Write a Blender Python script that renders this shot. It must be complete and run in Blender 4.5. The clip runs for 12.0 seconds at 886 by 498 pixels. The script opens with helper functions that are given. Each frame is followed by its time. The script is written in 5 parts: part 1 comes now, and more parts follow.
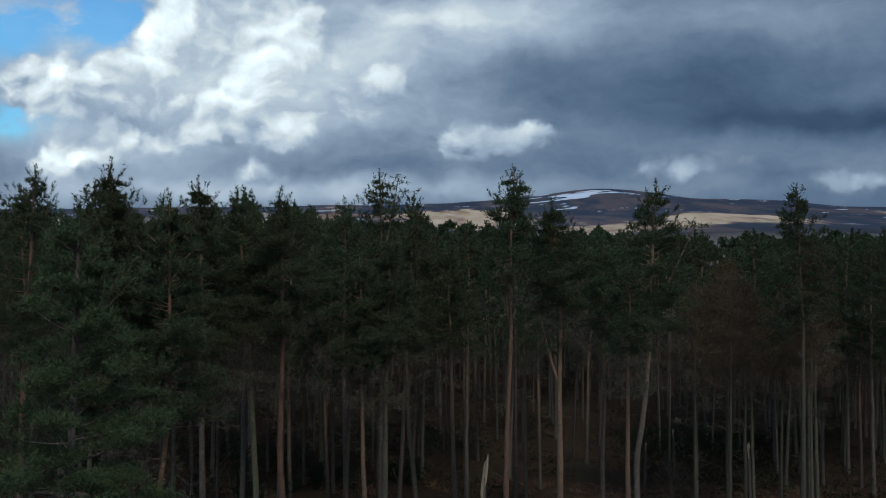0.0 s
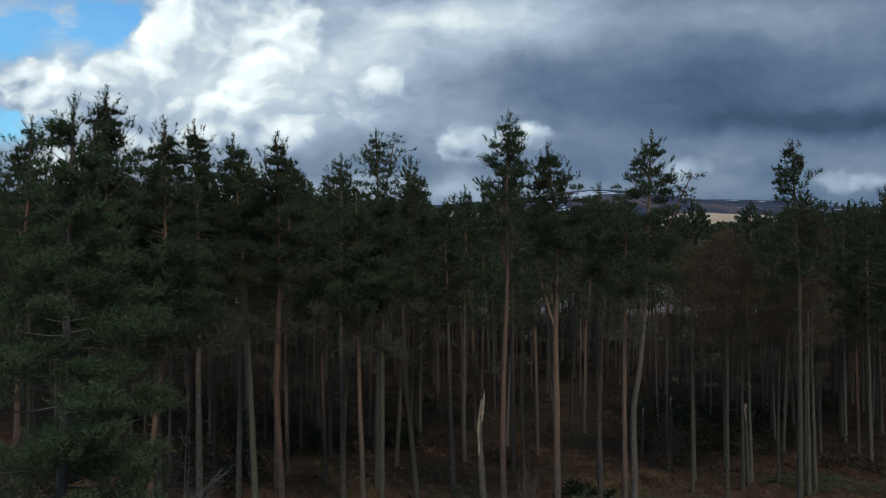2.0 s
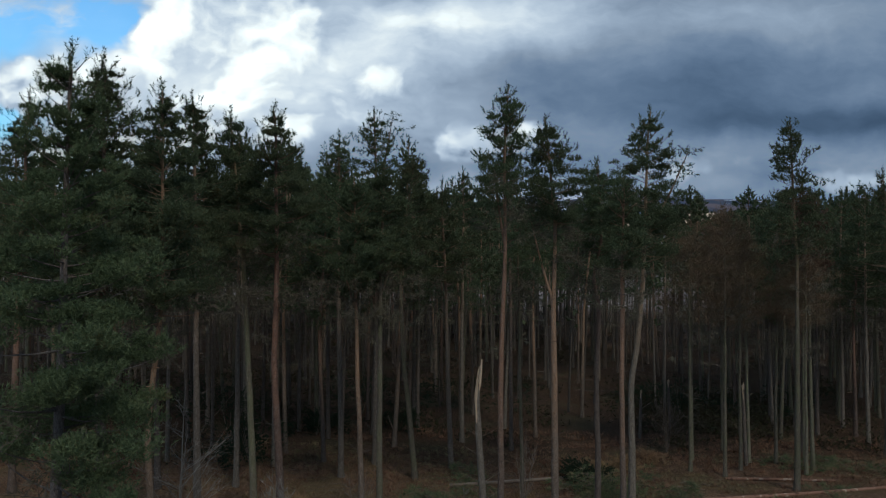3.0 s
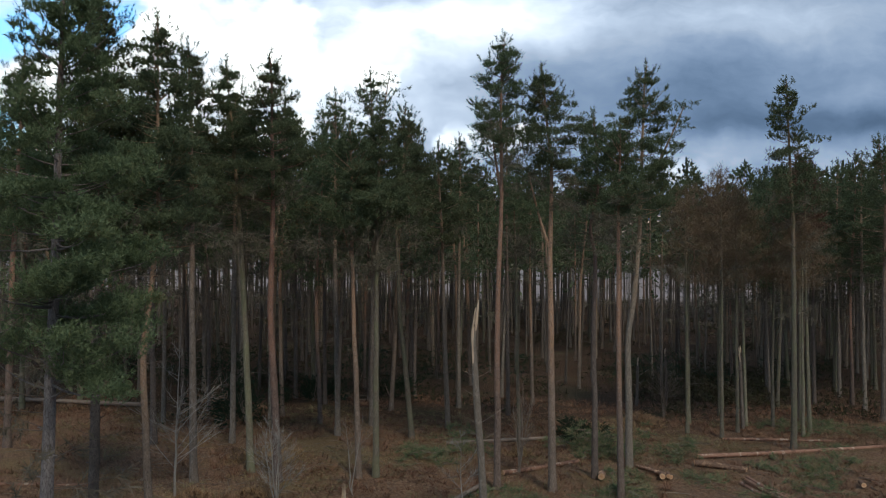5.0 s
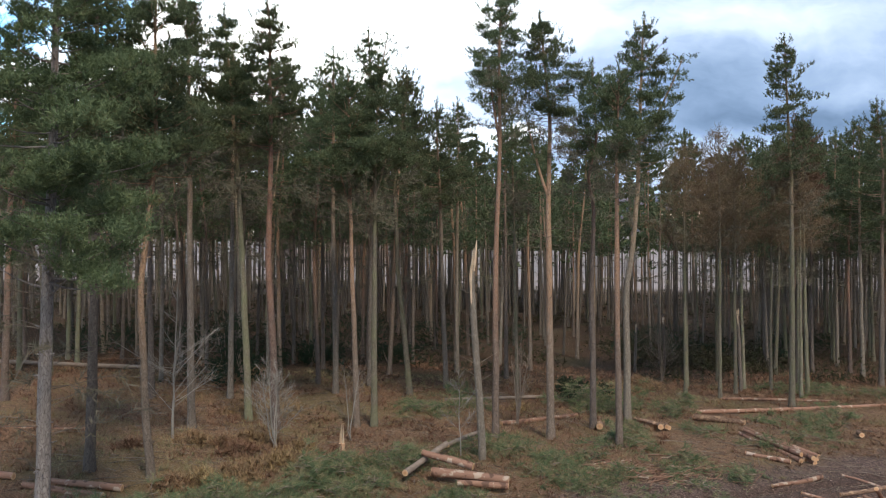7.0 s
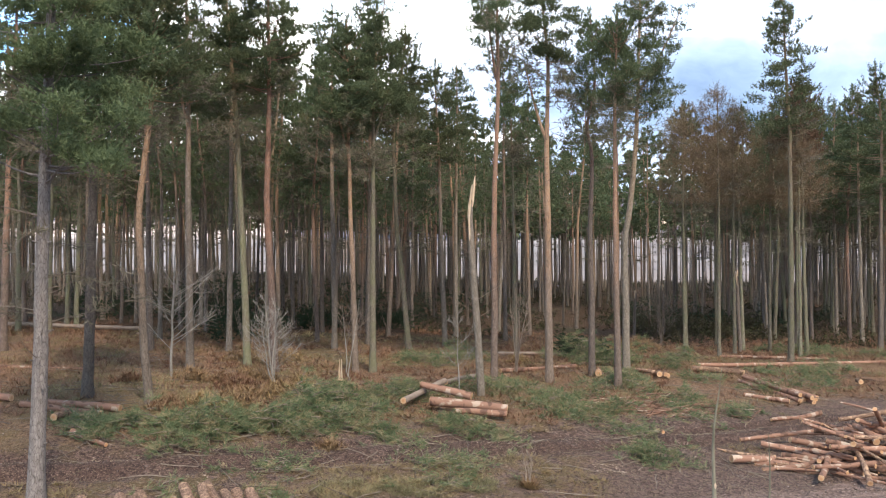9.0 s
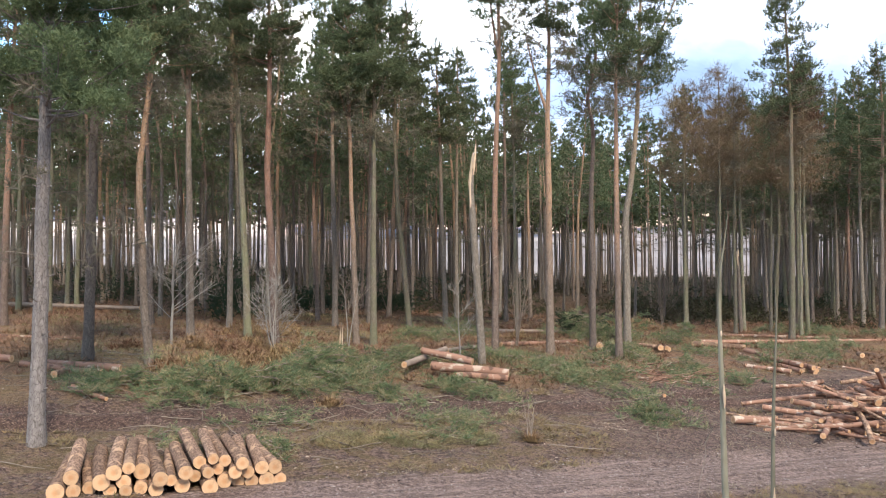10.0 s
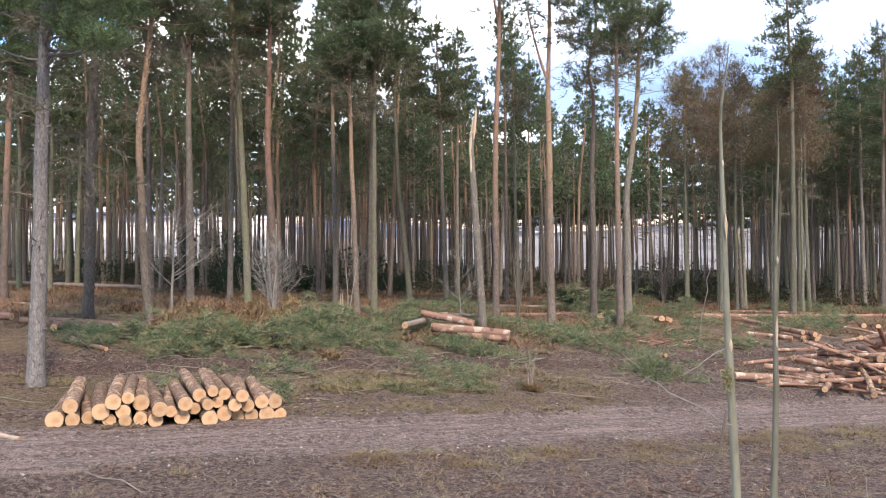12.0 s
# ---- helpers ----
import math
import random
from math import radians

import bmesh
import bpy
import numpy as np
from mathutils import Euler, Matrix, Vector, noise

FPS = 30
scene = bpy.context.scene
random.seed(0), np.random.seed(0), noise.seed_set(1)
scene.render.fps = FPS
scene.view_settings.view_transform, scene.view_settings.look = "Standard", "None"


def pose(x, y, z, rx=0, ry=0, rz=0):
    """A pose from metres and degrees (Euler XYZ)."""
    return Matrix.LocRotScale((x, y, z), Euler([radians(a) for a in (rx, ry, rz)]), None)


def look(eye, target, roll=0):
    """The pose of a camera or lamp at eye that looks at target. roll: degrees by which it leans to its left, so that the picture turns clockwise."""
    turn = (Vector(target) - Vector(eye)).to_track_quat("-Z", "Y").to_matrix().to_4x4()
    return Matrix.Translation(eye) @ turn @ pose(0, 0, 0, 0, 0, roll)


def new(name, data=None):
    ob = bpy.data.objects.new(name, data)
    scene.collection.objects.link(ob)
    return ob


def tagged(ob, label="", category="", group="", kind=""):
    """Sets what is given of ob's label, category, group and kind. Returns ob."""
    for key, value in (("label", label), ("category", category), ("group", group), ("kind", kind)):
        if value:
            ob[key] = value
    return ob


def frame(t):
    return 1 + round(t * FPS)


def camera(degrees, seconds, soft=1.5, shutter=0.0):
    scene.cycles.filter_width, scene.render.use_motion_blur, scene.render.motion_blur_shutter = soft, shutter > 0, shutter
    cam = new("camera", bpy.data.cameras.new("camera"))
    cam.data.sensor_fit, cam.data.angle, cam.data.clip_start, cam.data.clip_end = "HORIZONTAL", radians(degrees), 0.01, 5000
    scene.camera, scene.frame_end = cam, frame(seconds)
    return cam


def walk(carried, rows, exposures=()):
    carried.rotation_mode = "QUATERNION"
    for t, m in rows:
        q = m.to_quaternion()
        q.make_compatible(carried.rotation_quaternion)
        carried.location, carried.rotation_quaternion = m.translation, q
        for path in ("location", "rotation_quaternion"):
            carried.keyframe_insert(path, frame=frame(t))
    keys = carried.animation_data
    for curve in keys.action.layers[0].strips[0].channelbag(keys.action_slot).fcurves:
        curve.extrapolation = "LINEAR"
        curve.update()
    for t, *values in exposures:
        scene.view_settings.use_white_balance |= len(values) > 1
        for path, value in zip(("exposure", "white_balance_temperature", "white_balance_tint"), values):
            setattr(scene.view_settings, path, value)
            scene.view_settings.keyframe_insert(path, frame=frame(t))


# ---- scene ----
cam = camera(55.5, 12.0, soft=1.1)
METRES, EYE, TILT, LEAN, TURN = 14.0, 17.55, 0.0, 0.0, 0.0
ROWS = [
    (0.0, 0.0, 0.0, 0.0, -0.0, 0.0, 0.0),
    (0.5, 0.0037, 0.0009, -0.0515, -0.01, 0.06, 0.07),
    (1.0, 0.0063, -0.0002, -0.0926, -0.02, 0.11, 0.07),
    (1.5, 0.0079, -0.002, -0.1356, -0.04, 0.12, 0.12),
    (2.0, 0.0069, -0.0022, -0.1845, -0.11, 0.13, 0.16),
    (2.5, 0.0067, -0.0027, -0.228, -0.17, 0.12, 0.13),
    (3.0, 0.0085, -0.0026, -0.2761, -0.22, 0.12, 0.1),
    (5.0, 0.0108, 0.0011, -0.4487, -0.41, 0.19, 0.17),
    (5.5, 0.0115, 0.0007, -0.4928, -0.42, 0.19, 0.18),
    (6.0, 0.0121, 0.002, -0.5314, -0.44, 0.19, 0.16),
    (6.5, 0.0115, 0.0035, -0.5736, -0.5, 0.16, 0.16),
    (7.0, 0.0094, 0.0043, -0.6168, -0.55, 0.14, 0.18),
    (9.0, 0.0136, 0.0046, -0.8072, -0.55, 0.33, 0.27),
    (9.5, 0.0114, 0.0058, -0.8595, -0.56, 0.32, 0.25),
    (10.0, 0.0111, 0.009, -0.8985, -0.54, 0.33, 0.27),
    (10.5, 0.01, 0.0115, -0.9333, -0.51, 0.34, 0.3),
    (11.0, 0.0097, 0.0121, -0.9571, -0.49, 0.35, 0.33),
    (11.5, 0.0095, 0.0125, -0.9793, -0.48, 0.34, 0.37),
    (12.0, 0.0116, 0.0138, -0.9987, -0.48, 0.34, 0.37),
]
EXPOSURES = [(0.0, -2.32, 5980, 3), (3.0, -1.98, 6240, 4), (5.0, -1.22, 6600, 7), (6.5, -0.52, 6850, 9), (9.0, 0.32, 7080, 12), (10.0, 0.48, 7050, 12), (12.0, 0.50, 6800, 13)]
walk(cam, [(t, pose(0, 0, EYE, TILT, LEAN, TURN) @ pose(METRES * x, METRES * y, METRES * z, 90 + pitch, roll, yaw)) for t, x, y, z, yaw, pitch, roll in ROWS], EXPOSURES)

# ---- node helpers ----
def node(tree, kind, props=None, **ins):
    """A node; keys name its inputs (underscores for spaces, i0, i1 for numbered ones), values are numbers or sockets."""
    nd = tree.nodes.new(kind)
    props = props or {}
    if "operation" in props:
        nd.operation = props["operation"]
    if "use_clamp" in props:
        nd.use_clamp = props["use_clamp"]
    if "data_type" in props:
        nd.data_type, nd.blend_type = props["data_type"], props["blend_type"]
    if "interpolation_type" in props:
        nd.interpolation_type = props["interpolation_type"]
    if "feature" in props:
        nd.feature = props["feature"]
    if "sky_type" in props:
        nd.sky_type, nd.sun_disc, nd.air_density = props["sky_type"], props["sun_disc"], props["air_density"]
        nd.sun_elevation, nd.sun_rotation = props["sun_elevation"], props["sun_rotation"]
    for key, value in ins.items():
        sock = nd.inputs[int(key[1:])] if key[0] == "i" and key[1:].isdigit() else nd.inputs[key.replace("_", " ")]
        if isinstance(value, bpy.types.NodeSocket):
            tree.links.new(value, sock)
        elif isinstance(value, tuple) and len(value) == 3 and sock.type == "RGBA":
            sock.default_value = (*value, 1)
        else:
            sock.default_value = value
    return nd


def calc(tree, op, a, b=0.0, c=0.0, clamp=False):
    return node(tree, "ShaderNodeMath", {"operation": op, "use_clamp": clamp}, i0=a, i1=b, i2=c).outputs[0]


def vec(tree, op, a, b=(0, 0, 0)):
    nd = node(tree, "ShaderNodeVectorMath", {"operation": op}, i0=a, i1=b)
    return nd.outputs["Value" if op in ("DOT_PRODUCT", "LENGTH") else "Vector"]


def blend(tree, fac, a, b, mode="MIX"):
    return node(tree, "ShaderNodeMix", {"data_type": "RGBA", "blend_type": mode}, i0=fac, i6=a, i7=b).outputs[2]


def grain(tree, where, scale, detail=3.0, rough=0.55, stretch=None):
    if stretch:
        where = vec(tree, "MULTIPLY", where, stretch)
    return node(tree, "ShaderNodeTexNoise", Vector=where, Scale=scale, Detail=detail, Roughness=rough).outputs["Fac"]


def step(tree, value, low, high):
    return node(tree, "ShaderNodeMapRange", {"interpolation_type": "SMOOTHSTEP"}, i0=value, i1=low, i2=high, i3=0.0, i4=1.0).outputs[0]


def surface(name):
    m = bpy.data.materials.new(name)
    m.use_nodes = True
    t = m.node_tree
    return m, t, t.nodes["Principled BSDF"], node(t, "ShaderNodeTexCoord").outputs["Object"]


def finish(t, bsdf, colour, rough=0.9, bump=None, strength=0.4, distance=0.02, spec=0.25):
    t.links.new(colour, bsdf.inputs["Base Color"])
    bsdf.inputs["Roughness"].default_value = rough
    bsdf.inputs["Specular IOR Level"].default_value = spec
    if bump is not None:
        b = node(t, "ShaderNodeBump", Height=bump, Strength=strength, Distance=distance)
        t.links.new(b.outputs[0], bsdf.inputs["Normal"])


# ---- sky, sun ----
SUN_ELEVATION, SUN_TURN = 45.0, 157.0
SKY_GAIN = 5.8
world = bpy.data.worlds.new("sky")
scene.world = world
world.use_nodes = True
wt = world.node_tree
wt.nodes.clear()
way = node(wt, "ShaderNodeTexCoord").outputs["Generated"]
xyz = node(wt, "ShaderNodeSeparateXYZ", i0=way)
ahead = calc(wt, "MAXIMUM", calc(wt, "ABSOLUTE", xyz.outputs[1]), 0.12)
flat = node(wt, "ShaderNodeCombineXYZ", i0=calc(wt, "DIVIDE", xyz.outputs[0], ahead), i1=calc(wt, "DIVIDE", xyz.outputs[2], ahead), i2=0.0).outputs[0]
billow = node(wt, "ShaderNodeTexNoise", Vector=flat, Scale=10.0, Detail=4.5, Roughness=0.56).outputs["Color"]
swirl = vec(wt, "MULTIPLY", vec(wt, "SUBTRACT", billow, (0.5, 0.5, 0.5)), (0.085, 0.055, 0.0))
bent = vec(wt, "ADD", flat, swirl)


def lobe(total, x, y, rx, ry, amount):
    """Adds a soft cloud patch to a value; places and radii in thousandths of the forward distance."""
    d = vec(wt, "MULTIPLY", vec(wt, "SUBTRACT", bent, (x / 1000, y / 1000, 0)), (1000 / rx, 1000 / ry, 0))
    q = vec(wt, "DOT_PRODUCT", d, d)
    return calc(wt, "MULTIPLY_ADD", calc(wt, "POWER", 0.3679, q), amount, total)


def heaping(where):
    """Rounded cauliflower billows at three sizes, about nought in the mean."""
    total = calc(wt, "MULTIPLY_ADD", grain(wt, where, 9.0, 6.0, 0.58, (1.0, 1.25, 1.0)), 0.8, -0.40)
    for size_, share in ((12.0, 0.44), (27.0, 0.28), (58.0, 0.15)):
        cell = node(wt, "ShaderNodeTexVoronoi", {"feature": "SMOOTH_F1"}, Vector=vec(wt, "MULTIPLY", where, (1.0, 1.25, 1.0)), Scale=size_, Smoothness=0.25).outputs["Distance"]
        total = calc(wt, "MULTIPLY_ADD", calc(wt, "SUBTRACT", 0.42, cell), share, total)
    return total


fluff = heaping(bent)
small = grain(wt, bent, 30.0, 5.0, 0.6, (1.0, 1.4, 1.0))
veil = grain(wt, bent, 7.0, 7.0, 0.58, (1.0, 2.4, 1.0))
# soft shades of the cloud deck
glow = calc(wt, "MULTIPLY_ADD", xyz.outputs[0], -0.09, 0.172)
glow = calc(wt, "MULTIPLY_ADD", calc(wt, "MAXIMUM", step(wt, xyz.outputs[2], 0.35, 0.6), step(wt, xyz.outputs[1], 0.2, -0.3)), -0.07, glow)
for patch in [(24, 276, 105, 36, 0.30), (122, 290, 80, 34, 0.17), (-56, 272, 70, 40, 0.14), (346, 280, 210, 34, 0.085), (447, 152, 190, 22, -0.07), (232, 186, 160, 32, -0.05),
              (145, 128, 55, 20, -0.03), (380, 111, 120, 24, 0.05), (514, 92, 70, 20, 0.07), (-90, 90, 150, 16, -0.035), (-330, 185, 190, 75, 0.26), (-180, 232, 165, 75, 0.28),
              (-459, 128, 90, 30, 0.12), (40, 130, 150, 40, 0.07), (-100, 185, 100, 42, 0.12), (-470, 265, 120, 60, 0.22), (-380, 152, 60, 10, -0.10), (-244, 72, 230, 15, 0.24), (11, 72, 140, 13, 0.10), (260, 72, 190, 12, 0.05)]:
    glow = lobe(glow, *patch)
glow = calc(wt, "MULTIPLY", calc(wt, "MAXIMUM", glow, 0.07), calc(wt, "MULTIPLY_ADD", fluff, calc(wt, "MULTIPLY_ADD", step(wt, xyz.outputs[0], 0.25, -0.05), 0.5, 0.12), calc(wt, "MULTIPLY_ADD", veil, 1.2, 0.40)))
# heaped white clouds with firm edges
heap = calc(wt, "MULTIPLY_ADD", fluff, 1.15, calc(wt, "MULTIPLY_ADD", step(wt, xyz.outputs[0], -0.15, 0.1), -0.08, -0.26))
heap = calc(wt, "MULTIPLY_ADD", step(wt, xyz.outputs[1], 0.15, -0.15), -1.5, heap)
for patch in [(-500, 209, 34, 38, 1.0), (-399, 190, 72, 44, 1.1), (-452, 202, 34, 30, 0.5), (-318, 258, 56, 52, 1.0), (-244, 262, 75, 60, 1.0), (-177, 258, 58, 50, 1.0), (-231, 184, 72, 40, 0.9),
              (-72, 196, 38, 30, 1.05), (-123, 168, 55, 26, 0.70), (-184, 134, 30, 17, 1.0), (-204, 124, 22, 8, 0.5), (-452, 108, 48, 20, 1.05), (-305, 134, 95, 24, 0.75), (-224, 86, 56, 17, 0.75),
              (82, 130, 72, 28, 1.1), (16, 118, 44, 20, 0.7), (285, 100, 75, 20, 1.0), (500, 82, 65, 17, 1.0)]:
    heap = lobe(heap, *patch)
puff = step(wt, heap, -0.04, 0.42)
# sunlit crests and shaded hollows of the heaps
light = calc(wt, "MULTIPLY_ADD", small, 0.40, 0.34)
for patch in [(-452, 222, 34, 22, 0.40), (-352, 238, 26, 24, 0.45), (-318, 284, 40, 30, 0.35), (-177, 266, 52, 36, 0.50), (-222, 220, 40, 26, 0.45), (-246, 180, 40, 22, 0.40), (-72, 204, 32, 20, 0.45),
              (-176, 140, 28, 12, 0.40), (-440, 116, 36, 14, 0.45), (112, 150, 46, 10, 0.25), (-395, 172, 60, 22, -0.12), (-380, 150, 70, 12, -0.22), (-290, 208, 40, 30, -0.12), (-505, 192, 30, 18, -0.15), (300, 88, 60, 14, 0.35), (70, 140, 70, 22, 0.36), (500, 82, 70, 14, 0.45)]:
    light = lobe(light, *patch)
rim = calc(wt, "SUBTRACT", fluff, heaping(vec(wt, "ADD", bent, (-0.009, 0.013, 0.0))))
inner = calc(wt, "MAXIMUM", calc(wt, "MULTIPLY_ADD", rim, 1.2, light), 0.22)
gain = calc(wt, "MULTIPLY_ADD", xyz.outputs[0], -0.95, 0.62)
bright = calc(wt, "MULTIPLY", calc(wt, "MAXIMUM", gain, 0.3), inner)
glow = calc(wt, "ADD", calc(wt, "MULTIPLY", glow, calc(wt, "SUBTRACT", 1.0, puff)), calc(wt, "MULTIPLY", puff, calc(wt, "MAXIMUM", bright, calc(wt, "MULTIPLY", glow, 0.9))))
blue = lobe(lobe(lobe(lobe(lobe(0.0, -450, 285, 105, 40, 1.2), -375, 262, 40, 40, 1.1), -490, 168, 40, 16, 1.2), -515, 148, 40, 16, 1.1), -530, 260, 40, 50, 0.7)
blue = calc(wt, "MULTIPLY", blue, step(wt, heap, 0.26, -0.06))
tone = node(wt, "ShaderNodeValToRGB", i0=glow)
tone.color_ramp.elements[0].position, tone.color_ramp.elements[0].color = 0.06, (0.60, 1.0, 1.72, 1)
tone.color_ramp.elements[1].position, tone.color_ramp.elements[1].color = 0.6, (0.95, 1.0, 1.03, 1)
mid = tone.color_ramp.elements.new(0.2)
mid.color = (0.79, 1.0, 1.35, 1)
cloud = vec(wt, "SCALE", tone.outputs[0])
wt.links.new(calc(wt, "MULTIPLY", glow, SKY_GAIN), cloud.node.inputs["Scale"])
air = node(wt, "ShaderNodeTexSky", {"sky_type": "NISHITA", "sun_disc": False, "sun_elevation": radians(SUN_ELEVATION), "sun_rotation": radians(SUN_TURN), "air_density": 1.4})
air_blue = vec(wt, "MULTIPLY", air.outputs[0], (0.24, 0.46, 0.66))
clear = calc(wt, "MULTIPLY", calc(wt, "MULTIPLY", blue, step(wt, veil, 0.66, 0.40), clamp=True), 0.88)
back = node(wt, "ShaderNodeBackground", i0=blend(wt, clear, cloud, air_blue), i1=1.0)
wt.links.new(back.outputs[0], node(wt, "ShaderNodeOutputWorld").inputs[0])

sun = new("sun", bpy.data.lights.new("sun", "SUN"))
sun.data.energy, sun.data.angle, sun.data.color = 3.4, radians(12), (1.0, 0.92, 0.82)
a, e = radians(SUN_TURN), radians(SUN_ELEVATION)
sun.matrix_world = look((math.sin(a) * math.cos(e) * 60, math.cos(a) * math.cos(e) * 60, math.sin(e) * 60), (0, 0, 0))


# ---- the lie of the land ----
def ease(v, low, high):
    u = np.clip((np.asarray(v, float) - low) / (high - low), 0, 1)
    return u * u * (3 - 2 * u)


def land(x, y):
    """Height of the ground: it falls to the east and rises past the track."""
    x, y = np.asarray(x, float), np.asarray(y, float)
    side = 32 * np.tanh(x / 32)
    z = -0.10 - 0.07 * side + 0.77 * ease(y - 0.35 * x, 19, 33) + 0.025 * side * ease(y, 24, 45)
    s = y - 0.48 * x
    ruts = np.exp(-((s - 17.1) / 0.28) ** 2) + np.exp(-((s - 18.8) / 0.28) ** 2) + 0.7 * np.exp(-((s - 25.8) / 0.3) ** 2) + 0.7 * np.exp(-((s - 27.4) / 0.3) ** 2)
    r = y - 25.9 - 0.43 * x
    churn = (np.exp(-((r - 0.75) / 0.3) ** 2) + np.exp(-((r + 0.75) / 0.3) ** 2) - 0.5 * np.exp(-(r / 0.3) ** 2)) * ease(-np.abs(x - 1.0), -20, -14)
    z = z - 0.11 * np.exp(-((x + 6.3) / 1.9) ** 2 - ((y - 16.9) / 1.7) ** 2)
    return z - 0.12 * churn - 0.05 * ruts - 0.35 * ease(y, 260, 700) * 10


def g(x, y):
    return float(land(x, y))


# ---- materials ----
def bark_material(name, low, high, turn_low, turn_high, algae=0.0):
    m, t, bsdf, at = surface(name)
    at = vec(t, "ADD", at, vec(t, "MULTIPLY", node(t, "ShaderNodeCombineXYZ", i0=node(t, "ShaderNodeObjectInfo").outputs["Random"], i1=node(t, "ShaderNodeObjectInfo").outputs["Random"], i2=0.0).outputs[0], (37.0, 53.0, 0.0)))
    z = node(t, "ShaderNodeSeparateXYZ", i0=at).outputs[2]
    plates = node(t, "ShaderNodeTexVoronoi", {"feature": "DISTANCE_TO_EDGE"}, Vector=vec(t, "MULTIPLY", at, (1, 1, 0.3)), Scale=22.0).outputs["Distance"]
    rough = grain(t, at, 14.0, 5.0, 0.65, (1, 1, 0.35))
    broad = grain(t, at, 1.3, 2.0)
    up = step(t, calc(t, "MULTIPLY_ADD", broad, 5.0, z), turn_low, turn_high)
    colour = blend(t, up, low, high)
    colour = blend(t, calc(t, "MULTIPLY", step(t, rough, 0.42, 0.72), 0.6), colour, tuple(min(1, c * 1.7 + 0.05) for c in low))
    colour = blend(t, calc(t, "MULTIPLY", step(t, plates, 0.09, 0.0), 0.55), colour, (0.035, 0.026, 0.022))
    if algae:
        colour = blend(t, calc(t, "MULTIPLY", step(t, broad, 0.35, 0.7), algae), colour, (0.17, 0.18, 0.10))
    own = node(t, "ShaderNodeObjectInfo").outputs["Random"]
    colour = node(t, "ShaderNodeHueSaturation", Hue=calc(t, "MULTIPLY_ADD", own, 0.03, 0.485), Value=calc(t, "MULTIPLY_ADD", node(t, "ShaderNodeNewGeometry").outputs["Random Per Island"], 0.4, calc(t, "MULTIPLY_ADD", own, 0.55, 0.5)), Color=colour).outputs[0]
    finish(t, bsdf, colour, 0.92, calc(t, "ADD", calc(t, "MULTIPLY", step(t, plates, 0.0, 0.12), 0.6), rough), 0.7, 0.02)
    return m


BARK = bark_material("pine_bark", (0.188, 0.155, 0.125), (0.36, 0.232, 0.152), 9.5, 15.5)
BARK_RED = bark_material("pine_bark_red", (0.20, 0.152, 0.118), (0.405, 0.245, 0.155), 5.0, 11.0)
BARK_GREEN = bark_material("pine_bark_algae", (0.175, 0.152, 0.112), (0.28, 0.185, 0.11), 11.0, 17.0, 0.6)


def leaf_material(name, dark, light, brown, brownness, patch_size=0.9, single=0.55):
    m, t, bsdf, at = surface(name)
    geo = node(t, "ShaderNodeNewGeometry")
    own = node(t, "ShaderNodeObjectInfo").outputs["Random"]
    patch = grain(t, at, patch_size, 3.0)
    mixv = calc(t, "MULTIPLY_ADD", geo.outputs["Random Per Island"], single, calc(t, "MULTIPLY_ADD", step(t, patch, 0.3, 0.7), 1.1 - 2 * single * 0.75, 0.12 * (1 - single)), clamp=True)
    colour = blend(t, mixv, dark, light)
    dead = step(t, calc(t, "MULTIPLY_ADD", geo.outputs["Random Per Island"], 0.25, patch), 0.80 - brownness, 1.0 - brownness)
    colour = blend(t, dead, colour, brown)
    colour = node(t, "ShaderNodeHueSaturation", Hue=calc(t, "MULTIPLY_ADD", own, 0.04, 0.48), Value=calc(t, "MULTIPLY_ADD", own, 0.4, 0.8), Color=colour).outputs[0]
    finish(t, bsdf, colour, 0.75, spec=0.2)
    thin = node(t, "ShaderNodeBsdfTranslucent", Color=blend(t, 0.35, colour, (0.20, 0.24, 0.08)))
    both = node(t, "ShaderNodeMixShader", i0=0.22, i1=bsdf.outputs[0], i2=thin.outputs[0])
    t.links.new(both.outputs[0], t.nodes["Material Output"].inputs[0])
    return m


NEEDLES = leaf_material("pine_needles", (0.036, 0.056, 0.032), (0.235, 0.285, 0.150), (0.15, 0.105, 0.05), 0.07)
NEEDLES_PALE = leaf_material("pine_needles_pale", (0.048, 0.074, 0.038), (0.255, 0.31, 0.155), (0.16, 0.12, 0.06), 0.05)
LARCH = leaf_material("larch_twigs", (0.14, 0.095, 0.065), (0.40, 0.28, 0.195), (0.20, 0.13, 0.08), 0.3)
DEAD_SPRAY = leaf_material("dead_twig_sprays", (0.10, 0.09, 0.066), (0.31, 0.275, 0.205), (0.2, 0.175, 0.12), 0.2)
BRASH = leaf_material("cut_pine_sprays", (0.055, 0.080, 0.038), (0.30, 0.36, 0.185), (0.40, 0.29, 0.18), 0.17, 2.4, 0.5)
GRASS = leaf_material("dead_grass", (0.18, 0.142, 0.07), (0.49, 0.39, 0.22), (0.30, 0.20, 0.10), 0.25)
BRACKEN = leaf_material("dead_bracken", (0.095, 0.047, 0.027), (0.44, 0.240, 0.132), (0.39, 0.255, 0.145), 0.30)
TURF = leaf_material("rough_turf", (0.10, 0.09, 0.045), (0.39, 0.335, 0.195), (0.38, 0.28, 0.16), 0.22)
STRAW = leaf_material("straw_litter", (0.12, 0.085, 0.06), (0.56, 0.45, 0.32), (0.3, 0.2, 0.12), 0.2, 0.9, 0.8)
